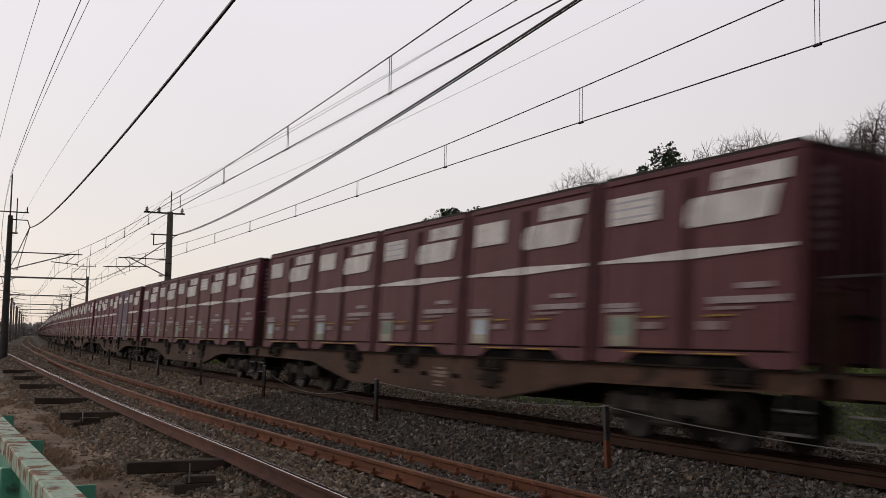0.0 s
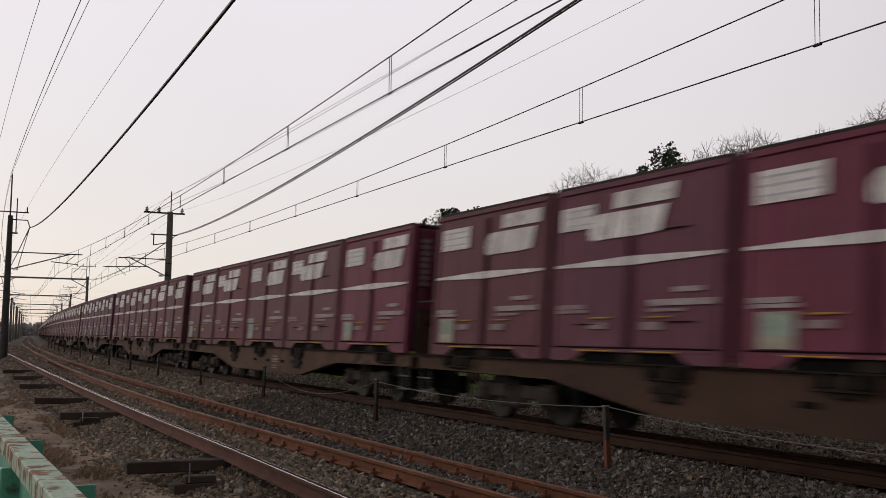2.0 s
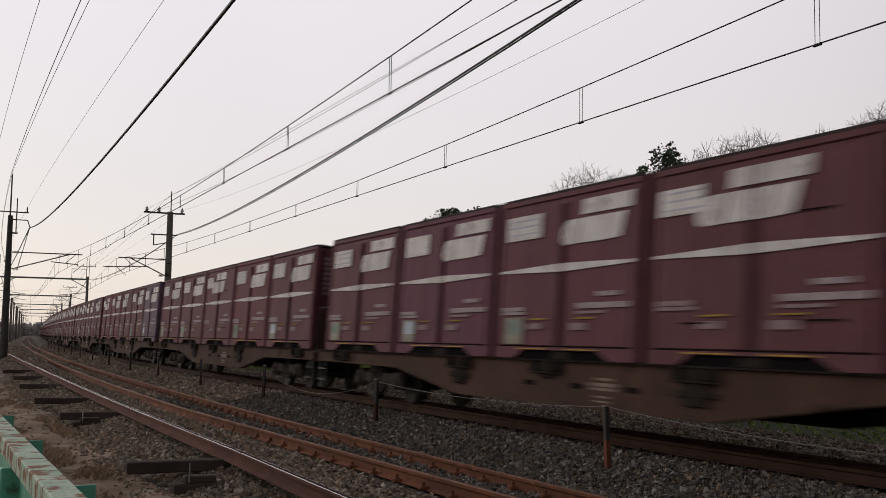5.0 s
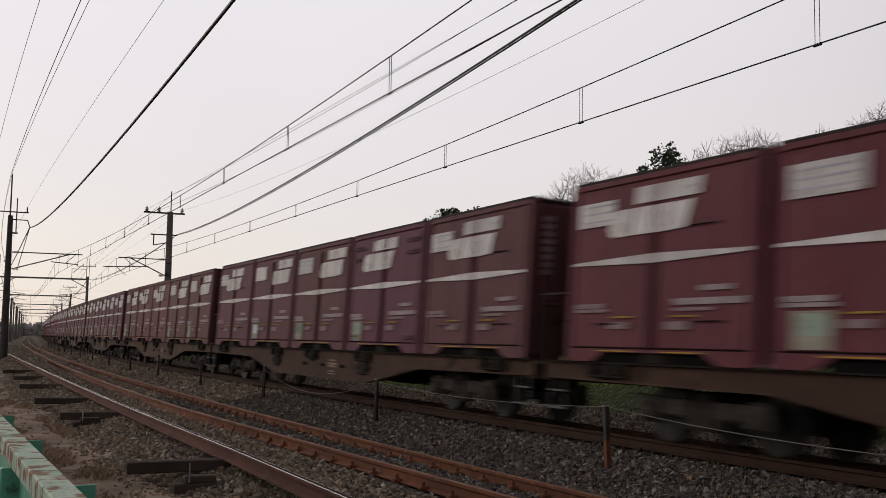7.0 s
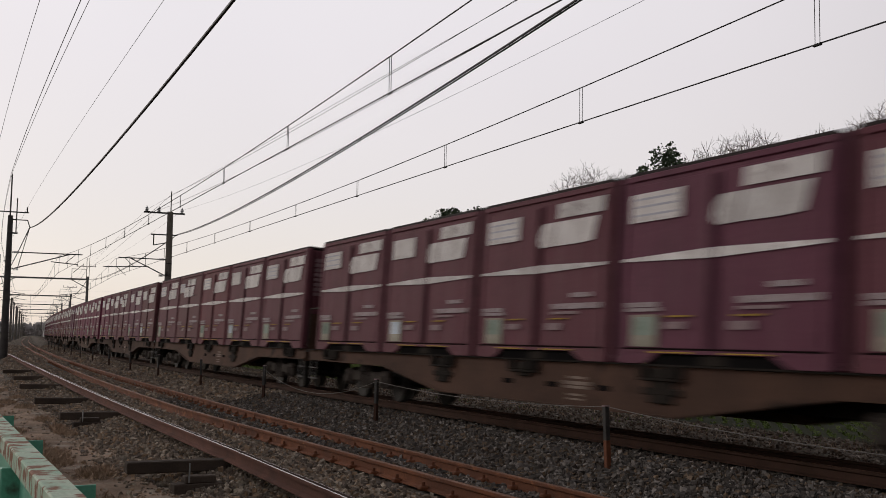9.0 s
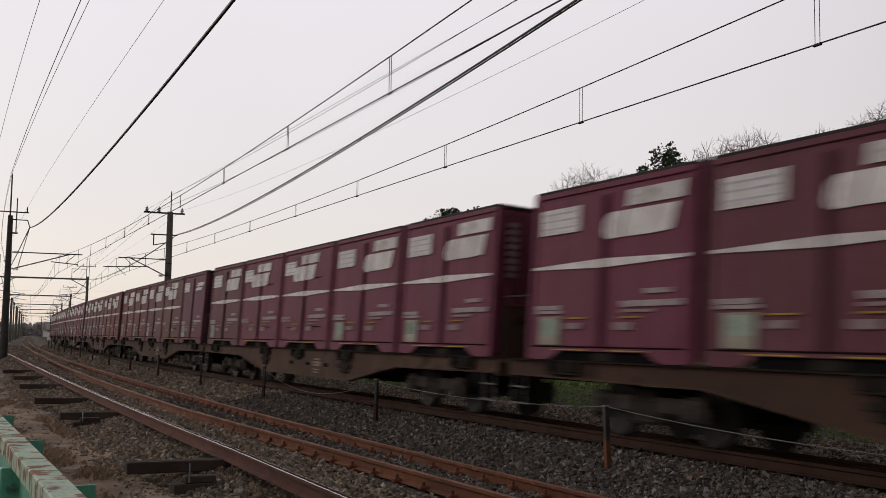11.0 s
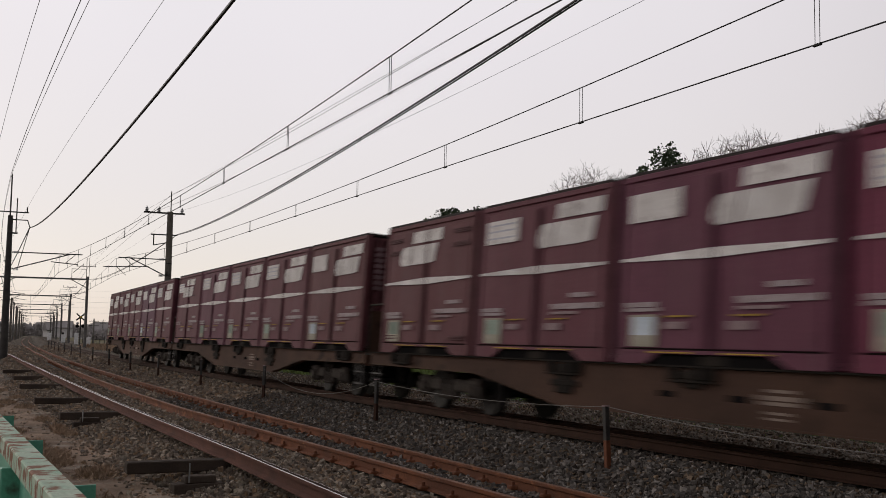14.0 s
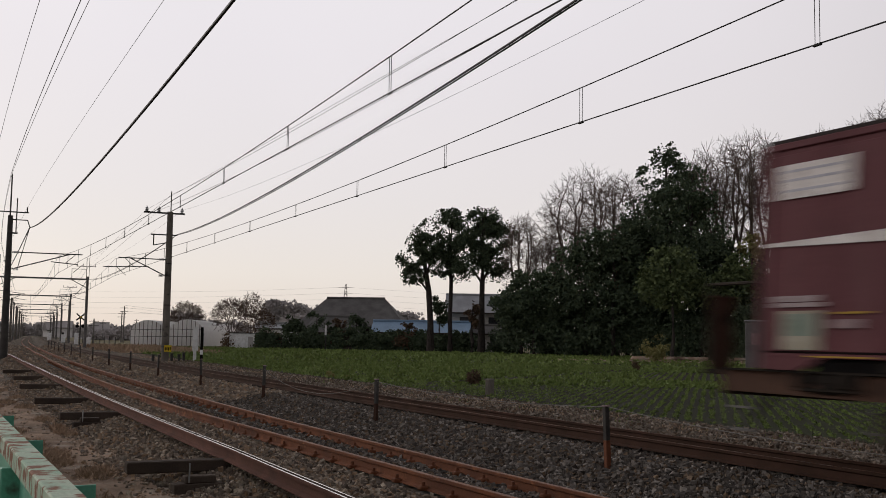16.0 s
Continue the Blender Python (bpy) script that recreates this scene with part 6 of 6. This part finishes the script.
bare_tree(49.04, 153.37, 6.4, 343, "leafless garden tree with russet leaves", radius=2.2, base=0.1, levels=5, twig=0.02, leaves=1100)
bare_tree(52.57, 216.13, 9.2, 344, "rounded leafless tree with russet twigs beyond the greenhouse", radius=4.0, base=0.18, levels=6, twig=0.025, leaves=300)
# shrubs standing in the field and by the verge
leafy_tree(53.27, 65.01, 2.4, [(0, 0, 1.5, 1.1, 1.1, 0.8), (0.5, 0, 0.9, 0.9, 0.9, 0.6)], 2200, 0.2, "leaf_yellow", 351, "bushy yellow-green shrub at the field corner", 0.06)
leafy_tree(19.21, 34.13, 0.75, [(0, 0, 0.45, 0.22, 0.22, 0.26), (0.1, 0, 0.3, 0.2, 0.2, 0.22)], 700, 0.09, "leaf_brown", 353, "small clump of withered brown stalks in the crop", 0.02, z=-0.36)
leafy_tree(39.85, 50.51, 0.7, [(0, 0, 0.4, 0.24, 0.24, 0.28)], 400, 0.1, "leaf_brown", 355, "small withered brown clump in the crop", 0.02, z=-0.36)
leafy_tree(62.54, 66.96, 3.0, [(0, 0, 1.6, 1.6, 1.4, 1.3)], 2600, 0.24, "leaf_dark", 357, "dark rounded shrub beside the ploughed corner", 0.06)
for i, (x, y) in enumerate(((16.30, 41.33), (16.77, 40.51))):
    leafy_tree(x, y, 0.4, [(0, 0, 0.2, 0.2, 0.2, 0.16)], 260, 0.1, "leaf_yellow", 371 + i, "small yellow flowering weed by the track", 0.01, z=-0.38)
bm = bmesh.new()
box(bm, 0, 0, -0.1, 0.3, 0.16, 0.62, 0.03)
tagged(part("field_marker", bm, "mast_concrete"), "weathered brown marker block at the field edge", "marker post").matrix_basis = pose(15.97, 27.33, -0.36, 0, 0, 25)


# ---- buildings ----
def gable_house(name, x, y, turn, w, d, wall_h, ridge_h, wall, roof, label, hip=0.0, over=0.6, windows=(), z=-0.45):
    """House with its long side along local x; windows are (x, z, w, h) on the front."""
    t = thing(name, label, "house", "", pose(x, y, z, 0, 0, turn))
    bm = bmesh.new()
    box(bm, 0, 0, 0, w, d, wall_h)
    part("wall", bm, wall, t)
    bm = bmesh.new()
    a, b = w / 2 + over, d / 2 + over
    for lift in (0.0, 0.18):
        ev = [bm.verts.new(q) for q in ((-a, -b, wall_h - 0.15 + lift), (a, -b, wall_h - 0.15 + lift), (a, b, wall_h - 0.15 + lift), (-a, b, wall_h - 0.15 + lift), (-a + hip, 0, ridge_h + lift), (a - hip, 0, ridge_h + lift))]
        for f in ((0, 1, 5, 4), (2, 3, 4, 5), (1, 2, 5), (3, 0, 4)):
            bm.faces.new([ev[k] for k in f])
    part("roof", bm, roof, t)
    bm = bmesh.new()
    box(bm, 0, 0, ridge_h + 0.1, 2 * (a - hip), 0.45, 0.3, 0.05)
    part("ridge", bm, roof, t)
    for sgn in (-1, 1):
        bm = bmesh.new()
        box(bm, 0, sgn * b, wall_h - 0.16, 2 * a, 0.12, 0.2)
        part("eaves_board", bm, "dark_wood", t)
    for wx, wz, ww, wh in windows:
        bm = bmesh.new()
        box(bm, wx, -d / 2 - 0.03, wz, ww + 0.16, 0.08, wh + 0.16)
        win = part("window", bm, "dark_wood", t)
        bm = bmesh.new()
        for k in (-1, 1):
            box(bm, wx + k * ww / 4, -d / 2 - 0.075, wz + 0.08, ww / 2 - 0.06, 0.02, wh)
        part("pane", bm, "glass_dark", win)
    return t


gable_house("farmhouse", 65.55, 156.0, -32, 16.0, 9.5, 3.6, 8.1, "dark_wood", "roof_tile", "old farmhouse with a large grey hipped roof", hip=4.2, over=1.0, windows=((-3, 1, 1.6, 1.2), (2, 1, 1.6, 1.2)))
gable_house("lean_to", 59.27, 150.28, -32, 8.0, 5.0, 2.6, 4.9, "dark_wood", "roof_tile", "low grey-roofed wing of the farmhouse", hip=2.0, over=0.7)
gable_house("shed", 68.03, 136.62, -30, 13.5, 5.5, 2.7, 4.2, "dark_wood", "roof_blue", "long low shed with a pale blue metal roof", over=0.5, windows=((-3.5, 0.8, 1.2, 1.0), (3.2, 0.8, 1.2, 1.0)))
gable_house("house", 79.89, 139.47, -28, 9.5, 7.5, 5.9, 8.6, "plaster", "roof_pale", "two-storey pale house with a grey tiled roof", over=0.9, windows=((-2.6, 4.2, 1.6, 0.9), (1.8, 4.2, 1.6, 0.9), (1.5, 0.8, 2.2, 1.7)))
gable_house("porch", 77.59, 132.74, -28, 6.5, 3.0, 2.7, 3.8, "plaster", "roof_tile", "tiled porch roof of the pale house", over=0.6, windows=((1.2, 0.5, 2.4, 1.6),))
gable_house("shed", 57.07, 171.83, -25, 6.0, 4.0, 3.2, 4.0, "white_paint", "galvanised", "white shed between the trees", over=0.2)
gable_house("house", 78.17, 174.37, -30, 9.0, 6.0, 4.2, 5.8, "plaster", "roof_tile", "grey-roofed outbuilding behind the farmhouse", over=0.6)
# small white garden shed
t = thing("tool_shed", "small white metal shed with a dark flat roof edge", "shed", "", pose(42.82, 143.03, -0.45, 0, 0, -24))
bm = bmesh.new()
box(bm, 0, 0, 0, 3.5, 2.2, 2.2, 0.02)
part("wall", bm, "white_paint", t)
bm = bmesh.new()
box(bm, 0, 0, 2.2, 3.7, 2.4, 0.12, 0.02)
part("roof", bm, "steel_dark", t)
bm = bmesh.new()
box(bm, 1.2, -1.12, 0.05, 0.7, 0.04, 1.7)
part("door", bm, "plaster", t)


def hoop_house(x, y, turn, w, length, h, label):
    """Film-covered greenhouse: arched skin, end wall with glazing bars."""
    t = thing("greenhouse", label, "greenhouse", "greenhouses", pose(x, y, -0.45, 0, 0, turn))
    sec = [(-w / 2, 0.0), (-w / 2, h * 0.5)] + [(-w / 2 * math.cos(a), h * 0.5 + h * 0.5 * math.sin(a)) for a in np.linspace(0.15, math.pi - 0.15, 9)] + [(w / 2, h * 0.5), (w / 2, 0.0)]
    v = [(px, yy, pz) for yy in (0, length) for px, pz in sec]
    n = len(sec)
    mesh_ob("skin", v, [(k, k + 1, n + k + 1, n + k) for k in range(n - 1)], "film", t)
    mesh_ob("end_wall", [(px, 0, pz) for px, pz in sec], [tuple(range(n))], "film", t)
    for k in range(9):
        px = -w / 2 + w * k / 8
        z = float(np.interp(px, [q[0] for q in sec[1:-1]], [q[1] for q in sec[1:-1]]))
        bm = bmesh.new()
        box(bm, px, -0.06, 0, 0.09, 0.06, z)
        part("glazing_bar", bm, "galvanised" if k in (0, 8) else "bark_pale", t)
    for z in (h * 0.35, h * 0.62):
        bm = bmesh.new()
        box(bm, 0, -0.07, z, w, 0.05, 0.07)
        part("cross_bar", bm, "steel_dark", t)
    return t


hoop_house(36.26, 175.94, -26, 5.6, 17, 4.3, "film-covered arched greenhouse with a barred end wall")
hoop_house(42.05, 172.90, -26, 5.8, 17, 4.5, "film-covered arched greenhouse with a barred end wall")
hoop_house(49.89, 189.20, -26, 5.6, 17, 4.2, "film-covered arched greenhouse behind another")

# ---- trackside equipment ----
t = thing("relay_cabinet", "tall white steel cabinet on a stand beside the track", "cabinet", "", pose(17.41, 69.08, -0.42, 0, 0, -20))
bm = bmesh.new()
box(bm, 0, 0, 0.75, 0.36, 0.3, 1.6, 0.02)
part("body", bm, "white_paint", t)
bm = bmesh.new()
box(bm, -0.02, 0, 0, 0.2, 0.2, 0.75, 0.01)
part("stand", bm, "white_paint", t)
bm = bmesh.new()
box(bm, 0, 0, -0.05, 1.3, 0.7, 0.1, 0.02)
part("plinth", bm, "concrete", t)
bm = bmesh.new()
box(bm, 0.02, -0.16, 0.85, 0.28, 0.02, 1.4, 0.005)
part("door", bm, "white_paint", t)
t = thing("marker_post", "dark slim post with a white band", "post", "", pose(17.02, 65.88, -0.42))
bm = bmesh.new()
rod(bm, (0, 0, 0), (0, 0, 2.3), 0.09, seg=10)
part("shaft", bm, "black", t)
bm = bmesh.new()
rod(bm, (0, 0, 0.55), (0, 0, 0.85), 0.095, seg=10)
part("white_band", bm, "white_paint", t)
t = thing("marker_post", "thin white marker post before the hedge", "post", "", pose(50.31, 130.04, -0.42))
bm = bmesh.new()
box(bm, 0, 0, 0, 0.09, 0.09, 2.1)
part("shaft", bm, "steel_dark", t)
bm = bmesh.new()
box(bm, 0, -0.03, 2.1, 0.22, 0.12, 1.3)
part("board", bm, "white_paint", t)
for x, y, h in ((13.84, 65.29, 0.5), (15.33, 66.77, 0.55), (15.75, 66.55, 0.5), (16.25, 67.42, 0.6)):
    bm = bmesh.new()
    box(bm, 0, 0, 0, 0.16, 0.16, h, 0.02)
    box(bm, 0, 0, h, 0.2, 0.2, 0.05, 0.01)
    tagged(part("junction_box", bm, "steel_dark"), "small dark trackside junction box", "junction box", "junction boxes").matrix_basis = pose(x, y, -0.42)
# level crossing signals
for x, y, hh in ((22.84, 158.04, 4.2),):
    t = thing("crossing_signal", "level crossing signal with a striped cross and dark lamps", "crossing signal", "crossing signals", pose(x, y, -0.42, 0, 0, -15))
    bm = bmesh.new()
    rod(bm, (0, 0, 0), (0, 0, hh), 0.09, seg=10)
    part("pole", bm, "steel_dark", t)
    for a in (40, -40):
        bm = bmesh.new()
        box(bm, 0, -0.12, hh - 0.08, 1.5, 0.04, 0.2, turn=Matrix.Rotation(radians(a), 4, "Y"))
        part("cross_board", bm, "black", t)
        bm = bmesh.new()
        box(bm, 0, -0.15, hh - 0.02, 0.3, 0.02, 0.07, turn=Matrix.Rotation(radians(a), 4, "Y"))
        part("stripe", bm, "yellow", t)
    for k in (-0.4, 0.4):
        bm = bmesh.new()
        rod(bm, (k, -0.05, hh - 1.3), (k, -0.22, hh - 1.3), 0.26, 0.2, seg=14)
        part("lamp", bm, "black", t)
for x, y, w, h in ((22.27, 147.00, 0.8, 1.2), (23.89, 168.82, 0.6, 1.8), (26.24, 201.59, 0.7, 1.5), (28.96, 245.51, 0.8, 1.8)):
    t = thing("equipment_box", "white trackside equipment box", "cabinet", "equipment boxes", pose(x, y, -0.45, 0, 0, -12))
    bm = bmesh.new()
    box(bm, 0, 0, 0.15, w, 0.6, h, 0.03)
    part("body", bm, "white_paint", t)
    bm = bmesh.new()
    box(bm, 0, 0, 0, w + 0.2, 0.8, 0.15)
    part("plinth", bm, "concrete", t)


def utility_pole(x, y, h, arms=2):
    t = thing("utility_pole", "distant grey utility pole with crossarms", "utility pole", "utility poles", pose(x, y, -0.45, 0, 0, -30))
    bm = bmesh.new()
    rod(bm, (0, 0, 0), (0, 0, h), 0.17, 0.11, seg=8)
    part("pole", bm, "concrete", t)
    for k in range(arms):
        bm = bmesh.new()
        box(bm, 0, 0, h - 0.5 - 0.8 * k, 1.8, 0.1, 0.1)
        part("crossarm", bm, "steel_dark", t)
    return t


for x, y, h in ((43.66, 237.80, 8.2), (43.59, 240.10, 7.0), (56.69, 344.31, 6.5), (76.22, 390.74, 7.5), (107.03, 283.92, 9.0), (29.51, 188.54, 4.5), (44.13, 362.23, 8.0), (45.06, 407.08, 8.0)):
    utility_pole(x, y, h)
for k, z in enumerate((8.6, 8.1, 7.4)):
    v, f = [], []
    a, b = Vector((43.66, 237.80, z - 0.7)), Vector((107.03, 283.92, z - 0.2))
    line_tube(v, f, [a.lerp(b, i / 20) - Vector((0, 0, 4 * 1.2 * (i / 20) * (1 - i / 20))) for i in range(21)], 0.016, 4)
    tagged(mesh_ob("power_line", v, f, "wire"), "far thin power line", "wire", "power lines")
# lattice transmission tower and its lines, far off, paled with the haze colours
t = thing("transmission_tower", "distant steel lattice transmission tower", "tower", "", pose(343.05, 840.23, -0.45, 0, 0, -30))
bm = bmesh.new()
H = 49.0
for sx in (-1, 1):
    for sy in (-1, 1):
        rod(bm, (sx * 3.6, sy * 3.6, 0), (sx * 0.6, sy * 0.6, H), 0.22, 0.14, seg=5)
for k in range(9):
    z0, z1 = H * k / 9, H * (k + 1) / 9
    a, b = 3.6 - 3.0 * k / 9, 3.6 - 3.0 * (k + 1) / 9
    for sy in (-1, 1):
        rod(bm, (-a, sy * a, z0), (b, sy * b, z1), 0.1, seg=4)
        rod(bm, (a, sy * a, z0), (-b, sy * b, z1), 0.1, seg=4)
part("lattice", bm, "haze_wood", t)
for k in range(3):
    bm = bmesh.new()
    rod(bm, (-6.5, 0, H - 3 - 5 * k), (6.5, 0, H - 3 - 5 * k), 0.14, seg=5)
    part("arm", bm, "haze_wood", t)
for k in range(5):
    z = 46 - 5.0 * k
    v, f = [], []
    a, b, c = Vector((-12.77, 1026.78, z * 0.9)), Vector((343.05, 840.23, z)), Vector((646.16, 681.32, z * 0.95))
    pts = [a.lerp(b, i / 12) - Vector((0, 0, 20 * (i / 12) * (1 - i / 12))) for i in range(13)] + [b.lerp(c, i / 12) - Vector((0, 0, 20 * (i / 12) * (1 - i / 12))) for i in range(1, 13)]
    line_tube(v, f, pts, 0.05, 4)
    tagged(mesh_ob("power_line", v, f, "haze_town"), "far thin high-voltage line", "wire", "power lines")


# ---- distance: woods and roofs on the skyline, haze put into their colours ----
def far_wood(x0, y0, x1, y1, h, n, seed, mat="haze_wood", size=1.6):
    rs = np.random.RandomState(seed)
    puffs = []
    d = Vector((x1 - x0, y1 - y0))
    for i in range(int(d.length / 1.3) + 8):
        u = rs.uniform(0, 1)
        hh = h * (0.72 + 0.42 * noise.noise((u * d.length * 0.05, seed * 1.7, 0)))
        for k in range(5):
            puffs.append((x0 + d.x * u + rs.normal(0, 1.2), y0 + d.y * u + rs.normal(0, 1.5), -0.5 + hh * (0.1 + 0.19 * k), 2.4, 2.4, h * 0.13))
    ob = quad_cloud("far_woods", blob_points(rs, puffs, n), size, mat, seed, aspect=0.8)
    return tagged(ob, "hazy line of distant winter woods", "woods", kind="stuff")


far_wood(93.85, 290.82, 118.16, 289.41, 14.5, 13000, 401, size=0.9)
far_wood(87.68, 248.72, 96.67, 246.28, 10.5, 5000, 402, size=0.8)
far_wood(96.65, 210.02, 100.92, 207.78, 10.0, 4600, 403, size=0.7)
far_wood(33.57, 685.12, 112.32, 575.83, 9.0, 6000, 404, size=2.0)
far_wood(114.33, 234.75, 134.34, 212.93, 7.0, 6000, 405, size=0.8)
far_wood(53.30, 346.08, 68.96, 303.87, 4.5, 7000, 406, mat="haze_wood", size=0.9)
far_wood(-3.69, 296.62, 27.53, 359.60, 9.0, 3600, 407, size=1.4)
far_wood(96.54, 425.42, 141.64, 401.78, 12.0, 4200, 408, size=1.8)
rr = random.Random(9)
FAR_HOUSES = [(64.90, 498.68, 7.0), (71.87, 597.04, 8.0), (71.73, 642.45, 7.0), (88.56, 542.95, 7.0)]
for x, y, w in FAR_HOUSES:
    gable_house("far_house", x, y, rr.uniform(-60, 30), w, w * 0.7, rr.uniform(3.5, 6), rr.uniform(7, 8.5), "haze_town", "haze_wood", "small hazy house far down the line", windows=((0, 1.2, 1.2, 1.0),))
# sunken lane fence posts by the near mast
for k in range(10):
    bm = bmesh.new()
    box(bm, 0, 0, 0, 0.1, 0.1, 1.5)
    tagged(part("fence_post", bm, "steel_dark"), "slim grey fence post beside the far line", "fence post", "line fence posts").matrix_basis = pose_at(128 + 9 * k, False, 6.0, -0.45)

rs = np.random.RandomState(77)
vv, ff = [], []
c0 = Vector((56.82, 65.42, -0.36))
for k in range(16):
    p0 = c0 + Vector((1.1 * (k - 8), -0.6 * (k - 8), 0))
    line_tube(vv, ff, [p0 + Vector((0.5 * j, 0.86 * j, 0.02 * math.sin(j * 3 + k))) for j in range(9)], 0.16, 5)
tagged(mesh_ob("plough_ridges", vv, ff, "earth"), "pale ploughed ridges at the field corner", "soil", kind="stuff")
bm = bmesh.new()
box(bm, 0, 0, -0.1, 11.0, 1.6, 0.55, 0.2)
tagged(part("soil_bank", bm, "earth"), "low bank of bare brown soil at the field corner", "soil bank").matrix_basis = pose(63.37, 72.19, -0.36, 0, 0, -30)


motions()
